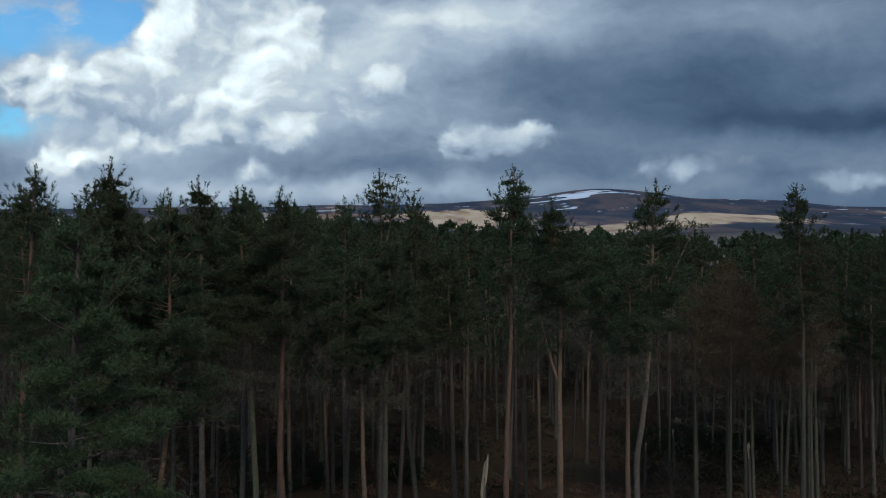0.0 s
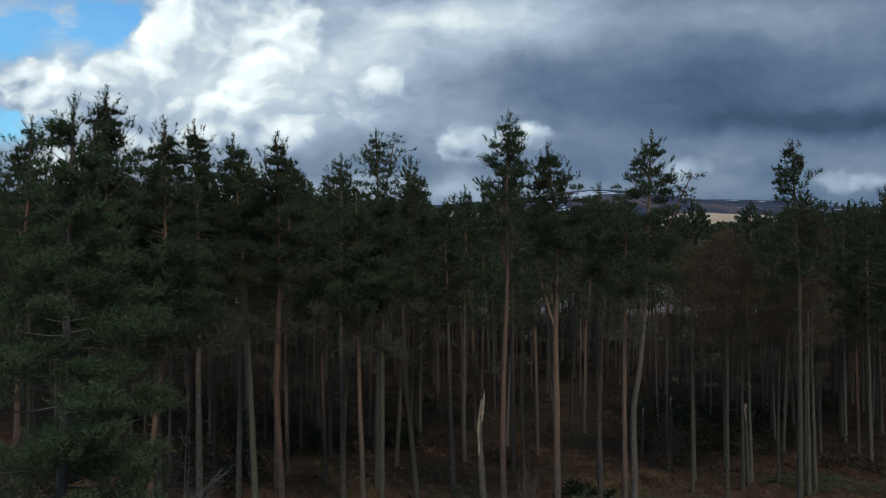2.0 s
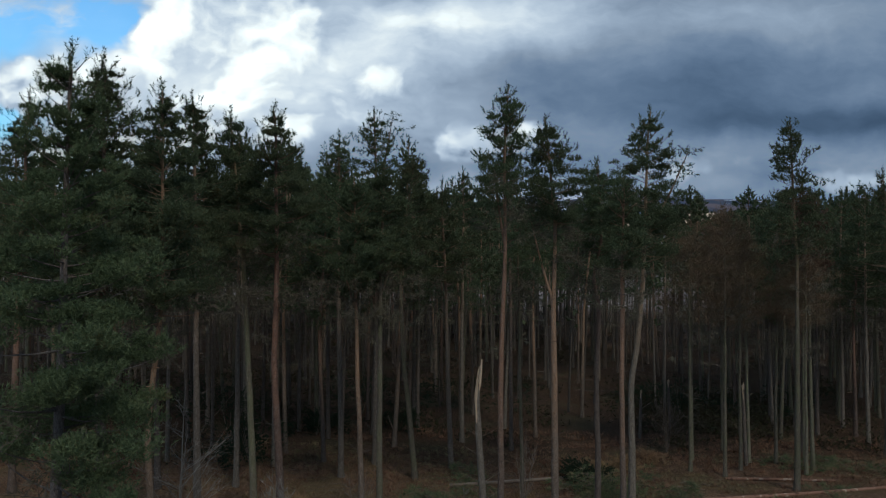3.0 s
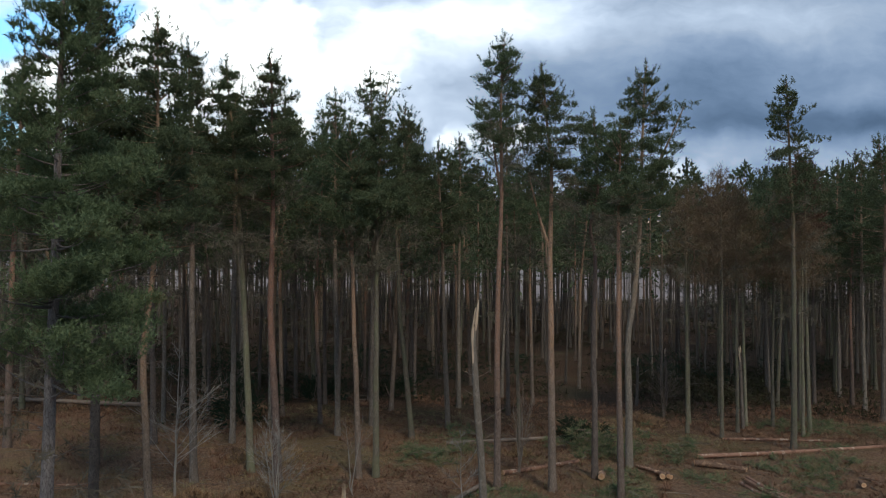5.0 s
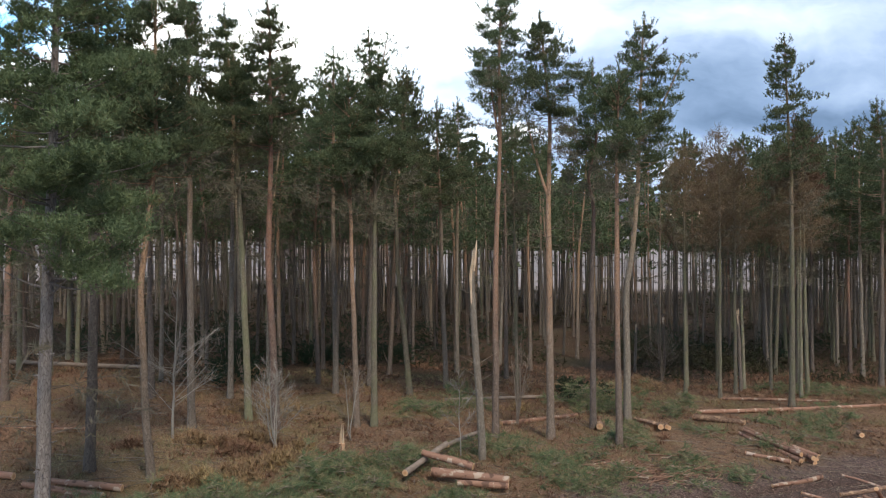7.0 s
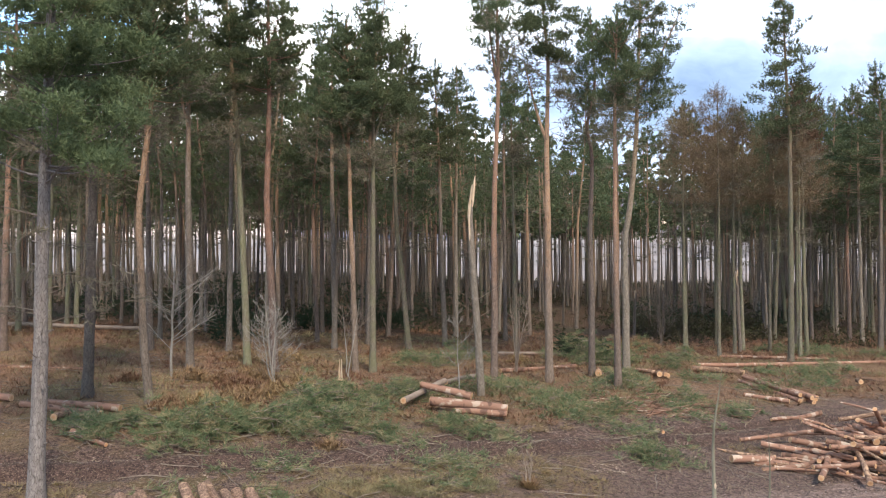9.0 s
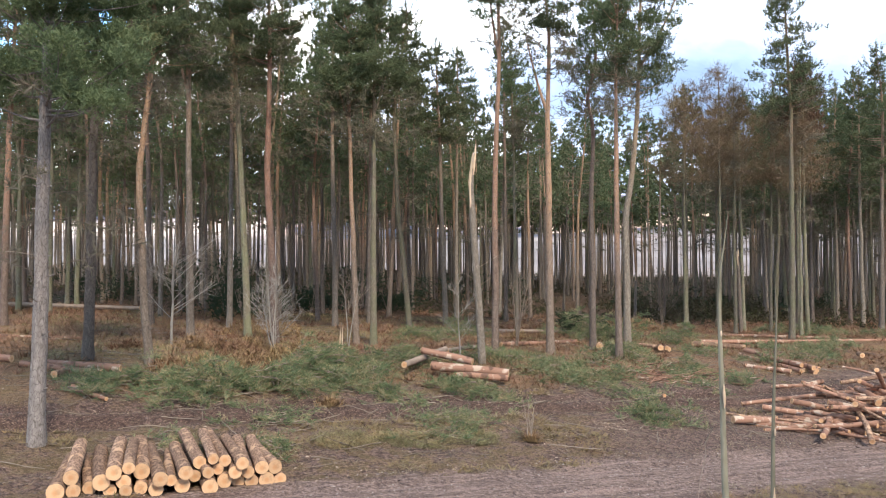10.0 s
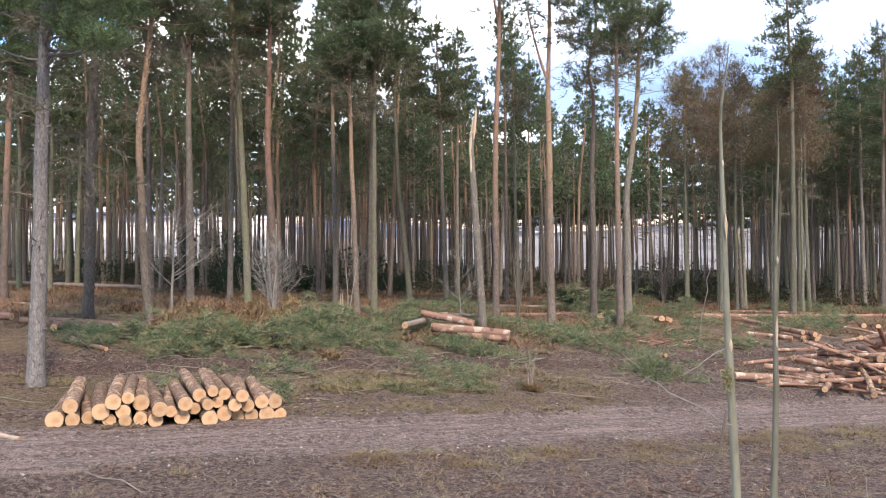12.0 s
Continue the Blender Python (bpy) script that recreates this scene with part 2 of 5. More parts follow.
# Undergrowth brown, kept near black to carry the shade of the stand.
UNDER = leaf_material("shade_undergrowth", (0.030, 0.024, 0.017), (0.11, 0.08, 0.052), (0.07, 0.075, 0.035), 0.2)
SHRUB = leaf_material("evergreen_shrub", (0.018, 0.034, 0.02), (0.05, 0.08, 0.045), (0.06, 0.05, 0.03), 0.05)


def plain_material(name, dark, light, scale, rough=0.85, stretch=None):
    m, t, bsdf, at = surface(name)
    n1, n2 = grain(t, at, scale, 4.0, 0.6, stretch), grain(t, at, scale * 0.17, 2.0)
    own = node(t, "ShaderNodeObjectInfo").outputs["Random"]
    isl = node(t, "ShaderNodeNewGeometry").outputs["Random Per Island"]
    colour = blend(t, step(t, calc(t, "MULTIPLY_ADD", isl, 0.35, calc(t, "MULTIPLY_ADD", n2, 0.5, calc(t, "MULTIPLY", n1, 0.5))), 0.35, 1.0), dark, light)
    colour = node(t, "ShaderNodeHueSaturation", Value=calc(t, "MULTIPLY_ADD", own, 0.35, 0.82), Color=colour).outputs[0]
    finish(t, bsdf, colour, rough, n1, 0.5, 0.01)
    return m


BARK_GREY = bark_material("pine_bark_grey", (0.27, 0.24, 0.215), (0.27, 0.19, 0.14), 12.0, 20.0)
BARK_YOUNG = plain_material("sapling_bark", (0.06, 0.057, 0.036), (0.31, 0.285, 0.205), 11, 0.8, (1, 1, 0.3))
TWIG = plain_material("bare_twigs", (0.13, 0.098, 0.075), (0.42, 0.34, 0.265), 20)
DEAD_TWIG = plain_material("dead_twigs", (0.09, 0.07, 0.055), (0.23, 0.185, 0.145), 20)
PALE_TWIG = plain_material("birch_twigs", (0.19, 0.17, 0.145), (0.42, 0.385, 0.335), 20)
FRESH_WOOD = plain_material("splintered_wood", (0.47, 0.31, 0.19), (0.72, 0.58, 0.42), 25, 0.8, (1, 1, 0.1))
CHIPS = plain_material("wood_chips", (0.30, 0.20, 0.14), (0.62, 0.49, 0.38), 10)
STONE = plain_material("pale_stones", (0.24, 0.19, 0.165), (0.60, 0.52, 0.46), 12)
MUD = plain_material("mud_clods", (0.055, 0.038, 0.033), (0.27, 0.205, 0.175), 12)
GREY_WOOD = plain_material("weathered_wood", (0.17, 0.125, 0.095), (0.36, 0.285, 0.225), 18, 0.85, (0.1, 1, 1))


def log_bark():
    m, t, bsdf, at = surface("log_bark")
    at = vec(t, "ADD", at, vec(t, "MULTIPLY", node(t, "ShaderNodeCombineXYZ", i0=node(t, "ShaderNodeObjectInfo").outputs["Random"], i1=node(t, "ShaderNodeObjectInfo").outputs["Random"], i2=0.0).outputs[0], (37.0, 53.0, 0.0)))
    n1, n2 = grain(t, at, 26, 5.0, 0.65, (0.35, 1, 1)), grain(t, at, 3.2, 3.0)
    colour = blend(t, step(t, n1, 0.35, 0.7), (0.13, 0.076, 0.052), (0.43, 0.275, 0.185))
    colour = blend(t, step(t, n2, 0.55, 0.62), colour, (0.50, 0.32, 0.20))
    own = node(t, "ShaderNodeObjectInfo").outputs["Random"]
    colour = node(t, "ShaderNodeHueSaturation", Value=calc(t, "MULTIPLY_ADD", own, 0.5, 0.75), Color=colour).outputs[0]
    finish(t, bsdf, colour, 0.9, n1, 0.7, 0.02)
    return m


def peeled():
    m, t, bsdf, at = surface("peeled_log")
    at = vec(t, "ADD", at, vec(t, "MULTIPLY", node(t, "ShaderNodeCombineXYZ", i0=node(t, "ShaderNodeObjectInfo").outputs["Random"], i1=node(t, "ShaderNodeObjectInfo").outputs["Random"], i2=0.0).outputs[0], (37.0, 53.0, 0.0)))
    n1, n2 = grain(t, at, 16, 4.0, 0.6, (0.12, 1, 1)), grain(t, at, 2.5, 3.0)
    colour = blend(t, n1, (0.23, 0.112, 0.075), (0.43, 0.255, 0.175))
    colour = blend(t, step(t, n2, 0.56, 0.62), colour, (0.55, 0.42, 0.32))
    colour = blend(t, step(t, n2, 0.44, 0.36), colour, (0.15, 0.085, 0.06))
    own = node(t, "ShaderNodeObjectInfo").outputs["Random"]
    colour = node(t, "ShaderNodeHueSaturation", Value=calc(t, "MULTIPLY_ADD", own, 0.5, 0.7), Color=colour).outputs[0]
    finish(t, bsdf, colour, 0.8, n1, 0.4, 0.01)
    return m


def cut_wood():
    m, t, bsdf, at = surface("cut_wood")
    part_ = node(t, "ShaderNodeSeparateXYZ", i0=at)
    r = vec(t, "LENGTH", node(t, "ShaderNodeCombineXYZ", i0=0.0, i1=part_.outputs[1], i2=part_.outputs[2]).outputs[0])
    n = grain(t, at, 30, 3.0)
    rings = calc(t, "SINE", calc(t, "MULTIPLY_ADD", n, 3.0, calc(t, "MULTIPLY", r, 420.0)))
    colour = blend(t, calc(t, "MULTIPLY_ADD", rings, 0.12, 0.4), (0.58, 0.34, 0.18), (0.76, 0.53, 0.33))
    colour = blend(t, step(t, r, 0.085, 0.02), colour, (0.60, 0.32, 0.16))
    colour = blend(t, calc(t, "MULTIPLY", step(t, grain(t, at, 9, 3.0), 0.5, 0.7), 0.5), colour, (0.42, 0.25, 0.14))
    own = node(t, "ShaderNodeObjectInfo").outputs["Random"]
    colour = node(t, "ShaderNodeHueSaturation", Value=calc(t, "MULTIPLY_ADD", own, 0.3, 0.8), Color=colour).outputs[0]
    finish(t, bsdf, colour, 0.8, rings, 0.2, 0.004)
    return m


LOG_BARK, PEELED, CUT = log_bark(), peeled(), cut_wood()


def ground_material():
    m, t, bsdf, at = surface("forest_ground")
    p = node(t, "ShaderNodeSeparateXYZ", i0=at)
    x, y = p.outputs[0], p.outputs[1]
    n_big, n_mid, n_fine = grain(t, at, 0.22, 4.0), grain(t, at, 1.4, 5.0, 0.65), grain(t, at, 9.0, 6.0, 0.7)
    s = calc(t, "MULTIPLY_ADD", x, -0.48, y)
    s = calc(t, "ADD", s, calc(t, "MULTIPLY_ADD", n_mid, 2.6, -1.3))
    mud = blend(t, step(t, n_fine, 0.38, 0.66), (0.066, 0.042, 0.035), (0.27, 0.180, 0.145))
    mud = blend(t, calc(t, "MULTIPLY", step(t, n_mid, 0.48, 0.72), 0.7), mud, (0.180, 0.122, 0.098))
    track = blend(t, step(t, n_fine, 0.36, 0.68), (0.125, 0.087, 0.074), (0.42, 0.305, 0.255))
    track = blend(t, calc(t, "MULTIPLY", step(t, n_mid, 0.5, 0.75), 0.5), track, (0.136, 0.084, 0.070))
    along = node(t, "ShaderNodeCombineXYZ", i0=calc(t, "MULTIPLY", x, 0.3), i1=calc(t, "MULTIPLY", calc(t, "MULTIPLY_ADD", x, -0.48, y), 2.6), i2=0.0).outputs[0]
    streak = grain(t, along, 1.3, 4.0, 0.6)
    track = blend(t, calc(t, "MULTIPLY", step(t, streak, 0.5, 0.68), 0.7), track, (0.429, 0.300, 0.249))
    track = blend(t, calc(t, "MULTIPLY", step(t, streak, 0.48, 0.32), 0.6), track, (0.111, 0.067, 0.054))
    grass = blend(t, step(t, n_fine, 0.38, 0.66), (0.127, 0.081, 0.045), (0.361, 0.232, 0.134))
    grass = blend(t, step(t, n_mid, 0.42, 0.62), grass, (0.147, 0.106, 0.054))
    litter = blend(t, step(t, n_fine, 0.38, 0.66), (0.115, 0.062, 0.036), (0.41, 0.245, 0.140))
    litter = blend(t, calc(t, "MULTIPLY", step(t, n_big, 0.46, 0.62), 0.75), litter, (0.25, 0.175, 0.075))
    # Bare needle litter inside the stand, darkened to carry the canopy's shade.
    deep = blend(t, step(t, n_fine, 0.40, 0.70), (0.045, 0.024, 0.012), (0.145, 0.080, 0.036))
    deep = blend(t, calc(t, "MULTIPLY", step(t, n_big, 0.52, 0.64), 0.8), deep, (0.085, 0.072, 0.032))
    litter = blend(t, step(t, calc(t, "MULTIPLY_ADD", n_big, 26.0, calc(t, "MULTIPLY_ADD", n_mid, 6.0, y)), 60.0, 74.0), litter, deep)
    on_grass = calc(t, "MULTIPLY", calc(t, "MULTIPLY", step(t, s, 19.4, 20.4), step(t, x, 6.5, 3.5)), step(t, n_mid, 0.40, 0.56))
    colour = blend(t, on_grass, mud, grass)
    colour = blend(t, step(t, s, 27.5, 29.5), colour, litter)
    colour = blend(t, calc(t, "MULTIPLY", step(t, calc(t, "ABSOLUTE", calc(t, "SUBTRACT", s, 26.5)), 1.5, 0.8), step(t, n_big, 0.7, 0.45)), colour, mud)
    colour = blend(t, step(t, calc(t, "ABSOLUTE", calc(t, "SUBTRACT", s, 17.9)), 2.1, 1.4), colour, track)
    churn = calc(t, "ADD", calc(t, "MULTIPLY_ADD", x, -0.43, calc(t, "SUBTRACT", y, 25.9)), calc(t, "MULTIPLY_ADD", n_mid, 1.6, -0.8))
    wet = calc(t, "MULTIPLY", step(t, calc(t, "ABSOLUTE", churn), 1.5, 0.9), step(t, n_big, 0.33, 0.45))
    colour = blend(t, calc(t, "MULTIPLY", wet, 0.85), colour, blend(t, step(t, n_fine, 0.4, 0.65), (0.055, 0.033, 0.027), (0.15, 0.09, 0.07)))
    grit = grain(t, at, 34.0, 4.0, 0.7)
    colour = blend(t, calc(t, "MULTIPLY", step(t, grit, 0.575, 0.64), 0.7), colour, (0.52, 0.36, 0.26))
    colour = blend(t, calc(t, "MULTIPLY", step(t, grit, 0.46, 0.38), 0.85), colour, (0.047, 0.026, 0.020))
    crumb = grain(t, at, 15.0, 3.0, 0.6)
    colour = blend(t, calc(t, "MULTIPLY", step(t, crumb, 0.60, 0.66), 0.45), colour, (0.42, 0.29, 0.20))
    colour = blend(t, calc(t, "MULTIPLY", step(t, crumb, 0.40, 0.34), 0.6), colour, (0.055, 0.034, 0.025))
    far = blend(t, grain(t, at, 0.05, 5.0, 0.65, (0.4, 1.0, 1.0)), (0.24, 0.19, 0.165), (0.46, 0.385, 0.345))
    colour = blend(t, step(t, y, 190.0, 215.0), colour, far)
    finish(t, bsdf, colour, 0.95, calc(t, "MULTIPLY_ADD", grit, 0.3, calc(t, "MULTIPLY_ADD", n_mid, 1.5, n_fine)), 1.0, 0.09)
    return m


GROUND = ground_material()


def hill_material():
    m, t, bsdf, at = surface("moorland")
    p = node(t, "ShaderNodeSeparateXYZ", i0=at)
    x, y, z = p.outputs
    fine = grain(t, at, 0.020, 6.0, 0.65, (0.7, 0.16, 1.0))
    broad = grain(t, at, 0.0060, 5.0, 0.62, (0.7, 0.28, 1.0))
    across = calc(t, "DIVIDE", x, calc(t, "MAXIMUM", y, 200.0))

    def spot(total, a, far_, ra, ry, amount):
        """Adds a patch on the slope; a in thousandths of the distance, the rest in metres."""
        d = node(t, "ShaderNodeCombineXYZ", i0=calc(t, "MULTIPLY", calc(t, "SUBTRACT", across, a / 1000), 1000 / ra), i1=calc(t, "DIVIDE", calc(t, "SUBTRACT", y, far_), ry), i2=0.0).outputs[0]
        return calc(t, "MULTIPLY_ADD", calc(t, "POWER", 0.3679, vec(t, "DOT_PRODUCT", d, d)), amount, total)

    moor = blend(t, fine, (0.030, 0.034, 0.040), (0.085, 0.078, 0.070))
    heath = blend(t, fine, (0.14, 0.085, 0.060), (0.27, 0.18, 0.13))
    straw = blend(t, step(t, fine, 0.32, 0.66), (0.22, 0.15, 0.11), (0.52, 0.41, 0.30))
    # Mask of sun patches; sunlight goes into the straw and field colours.
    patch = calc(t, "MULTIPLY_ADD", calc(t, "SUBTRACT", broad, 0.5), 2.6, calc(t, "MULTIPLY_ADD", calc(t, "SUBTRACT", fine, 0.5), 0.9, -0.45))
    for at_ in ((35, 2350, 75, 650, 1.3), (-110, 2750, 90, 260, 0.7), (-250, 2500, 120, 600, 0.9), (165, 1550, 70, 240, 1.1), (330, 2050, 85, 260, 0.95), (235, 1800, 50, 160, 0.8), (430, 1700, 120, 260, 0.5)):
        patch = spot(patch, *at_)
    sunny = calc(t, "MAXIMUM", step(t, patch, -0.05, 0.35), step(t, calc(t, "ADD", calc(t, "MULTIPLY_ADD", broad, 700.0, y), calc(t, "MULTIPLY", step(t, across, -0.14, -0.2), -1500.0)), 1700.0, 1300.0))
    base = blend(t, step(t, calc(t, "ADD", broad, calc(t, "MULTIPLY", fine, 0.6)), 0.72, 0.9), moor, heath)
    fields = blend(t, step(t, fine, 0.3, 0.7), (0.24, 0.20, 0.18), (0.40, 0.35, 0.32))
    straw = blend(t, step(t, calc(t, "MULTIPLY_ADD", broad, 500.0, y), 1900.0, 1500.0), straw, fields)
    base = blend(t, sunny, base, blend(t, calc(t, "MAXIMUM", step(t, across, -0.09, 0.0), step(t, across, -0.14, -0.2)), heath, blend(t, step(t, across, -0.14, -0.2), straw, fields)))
    snow = calc(t, "MULTIPLY_ADD", grain(t, at, 0.011, 4.0, 0.6, (0.55, 0.75, 1.0)), 1.0, calc(t, "MULTIPLY", z, 0.0003))
    for at_ in ((148, 3290, 34, 90, 0.26), (165, 3180, 30, 50, 0.18), (215, 3200, 30, 50, 0.14), (200, 2650, 60, 60, 0.10), (115, 3150, 30, 40, 0.12)):
        snow = spot(snow, *at_)
    snow = calc(t, "MULTIPLY", step(t, snow, 0.70, 0.715), step(t, z, 60.0, 90.0))
    base = blend(t, snow, base, (0.62, 0.70, 0.85))
    finish(t, bsdf, base, 0.95)
    # Slopes glow: emission adds sunlight to patches and snow, blue haze elsewhere.
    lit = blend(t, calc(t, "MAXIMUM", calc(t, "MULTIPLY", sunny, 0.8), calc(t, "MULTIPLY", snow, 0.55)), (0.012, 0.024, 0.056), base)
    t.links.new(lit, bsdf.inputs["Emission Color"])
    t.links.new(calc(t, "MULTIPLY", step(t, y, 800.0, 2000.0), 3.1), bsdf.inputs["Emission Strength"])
    return m


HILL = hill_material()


# ---- mesh helpers ----
def np_mesh(name, verts, faces, material, smooth=True):
    me = bpy.data.meshes.new(name)
    verts, faces = np.asarray(verts, np.float32), np.asarray(faces, np.int32)
    me.vertices.add(len(verts))
    me.vertices.foreach_set("co", verts.ravel())
    me.loops.add(faces.size)
    me.loops.foreach_set("vertex_index", faces.ravel())
    me.polygons.add(len(faces))
    me.polygons.foreach_set("loop_start", np.arange(0, faces.size, faces.shape[1], dtype=np.int32))
    me.polygons.foreach_set("use_smooth", np.full(len(faces), smooth))
    me.update(calc_edges=True)
    me.validate()
    me.materials.append(material)
    return me


def join(pieces):
    verts, faces, n = [], [], 0
    for v, f in pieces:
        verts.append(v), faces.append(np.asarray(f) + n)
        n += len(v)
    return np.concatenate(verts), np.concatenate(faces)


def part(name, data, parent, label=""):
    ob = new(name, data)
    ob.parent = parent
    return tagged(ob, label)


def tube(points, radii, sides=8, rng=None, rough=0.0):
    """Quads round a bent line; the last ring closes when its radius is near nought."""
    points, radii = np.asarray(points, float), np.asarray(radii, float)
    tang = np.gradient(points, axis=0)
    tang /= np.linalg.norm(tang, axis=1, keepdims=True) + 1e-9
    ref = np.where(np.abs(tang[:, 2:3]) > 0.8, [[1.0, 0, 0]], [[0, 0, 1.0]])
    u = np.cross(tang, ref)
    u /= np.linalg.norm(u, axis=1, keepdims=True) + 1e-9
    w = np.cross(tang, u)
    ang = np.arange(sides) * 2 * math.pi / sides
    rr = radii[:, None] * (1 + (rng.uniform(-rough, rough, (len(points), sides)) if rng is not None and rough else 0))
    v = points[:, None, :] + rr[..., None] * (np.cos(ang)[None, :, None] * u[:, None, :] + np.sin(ang)[None, :, None] * w[:, None, :])
    i, j = np.meshgrid(np.arange(len(points) - 1), np.arange(sides), indexing="ij")
    k = (j + 1) % sides
    f = np.stack([i * sides + j, i * sides + k, (i + 1) * sides + k, (i + 1) * sides + j], -1).reshape(-1, 4)
    return v.reshape(-1, 3), f


def unit(v):
    return v / (np.linalg.norm(v, axis=-1, keepdims=True) + 1e-9)


def needles(rng, base, way, length, count, size, width, splay=0.9):
    """Triangles standing round each shoot like a bottle brush."""
    n = len(base)
    along = rng.uniform(0.05, 1.0, (n, count, 1))
    p = base[:, None, :] + way[:, None, :] * along * np.asarray(length).reshape(-1, 1, 1)
    d = unit(way[:, None, :] * rng.uniform(0.55, 1.1, (n, count, 1)) + unit(rng.normal(size=(n, count, 3))) * splay)
    side = unit(np.cross(d, rng.normal(size=(n, count, 3)))) * width
    tip = p + d * size * rng.uniform(0.7, 1.25, (n, count, 1))
    v = np.stack([p - side, p + side, tip], 2).reshape(-1, 3)
    return v, np.arange(len(v)).reshape(-1, 3)


# ---- ground and distance ----
def sheet(name, xs, ys, height, material):
    gx, gy = np.meshgrid(xs, ys)
    v = np.stack([gx, gy, height(gx, gy)], -1).reshape(-1, 3)
    i, j = np.meshgrid(np.arange(len(ys) - 1), np.arange(len(xs) - 1), indexing="ij")
    n = len(xs)
    f = np.stack([i * n + j, i * n + j + 1, (i + 1) * n + j + 1, (i + 1) * n + j], -1).reshape(-1, 4)
    return new(name, np_mesh(name, v, f, material))


def ripple(x, y, scale, seed):
    """Smooth value noise on a plane."""
    r = np.random.RandomState(seed).uniform(-1, 1, (256, 256))
    fx, fy = x / scale, y / scale
    ix, iy = np.floor(fx).astype(int), np.floor(fy).astype(int)
    tx, ty = fx - ix, fy - iy
    tx, ty = tx * tx * (3 - 2 * tx), ty * ty * (3 - 2 * ty)
    a, b = r[ix % 256, iy % 256], r[(ix + 1) % 256, iy % 256]
    c, d = r[ix % 256, (iy + 1) % 256], r[(ix + 1) % 256, (iy + 1) % 256]
    return (a * (1 - tx) + b * tx) * (1 - ty) + (c * (1 - tx) + d * tx) * ty


def ground_height(x, y):
    s = y - 0.48 * x
    calm = 1 - 0.75 * np.exp(-((s - 17.9) / 1.8) ** 2)
    near = ease(-y, -120, -50)
    return land(x, y) + near * calm * (0.07 * ripple(x, y, 2.3, 3) + 0.045 * ripple(x, y, 0.9, 4) + 0.03 * ripple(x, y, 0.37, 5))


out = np.geomspace(16, 4200, 46)
xs = np.concatenate([-out[::-1], np.arange(-15.8, 15.9, 0.2), out])
ys = np.concatenate([-np.geomspace(4200, 4, 24), np.arange(0, 10, 1.0), np.arange(10, 36, 0.2), np.arange(36, 60, 0.5), np.geomspace(60, 4600, 40)])
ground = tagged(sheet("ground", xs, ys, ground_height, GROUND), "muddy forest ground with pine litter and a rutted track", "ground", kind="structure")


def hill_height(x, y):
    crest = 188 + 34 * np.exp(-((x - 600) / 900) ** 2) + 44 * np.exp(-((x - 690) / 270) ** 2) + 15 * np.exp(-((x - 1350) / 260) ** 2) + 4 * ripple(x, y, 260, 8)
    rise = np.interp(y, [230, 300, 600, 1000, 1500, 2000, 2600, 3100, 3500, 3900, 4500], [-14, -3, 0.035, 0.10, 0.2, 0.34, 0.55, 0.8, 1.0, 0.9, 0.5])
    low = np.where(y < 600, np.interp(y, [230, 300, 600], [-14, -3, 6.5]), rise * crest)
    return low + ease(y, 700, 1500) * (6 * ripple(x, y, 420, 9) + 2.5 * ripple(x, y, 130, 10))


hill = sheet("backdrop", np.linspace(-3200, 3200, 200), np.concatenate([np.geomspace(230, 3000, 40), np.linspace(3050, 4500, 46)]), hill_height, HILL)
tagged(hill, "distant moorland hill with glowing sunlit straw slopes and old snow patches", "hill", kind="structure")


# ---- trees ----
def crown_profile(shape, h):
    if shape == "cone":
        return 1.0 - 0.9 * h
    if shape == "narrow":
        return (0.6 + 0.4 * np.clip(h * 3, 0, 1)) * (1.02 - h) ** 0.55
    return (0.5 + 0.5 * np.clip(h * 3.2, 0, 1)) * (1.03 - h) ** 0.85


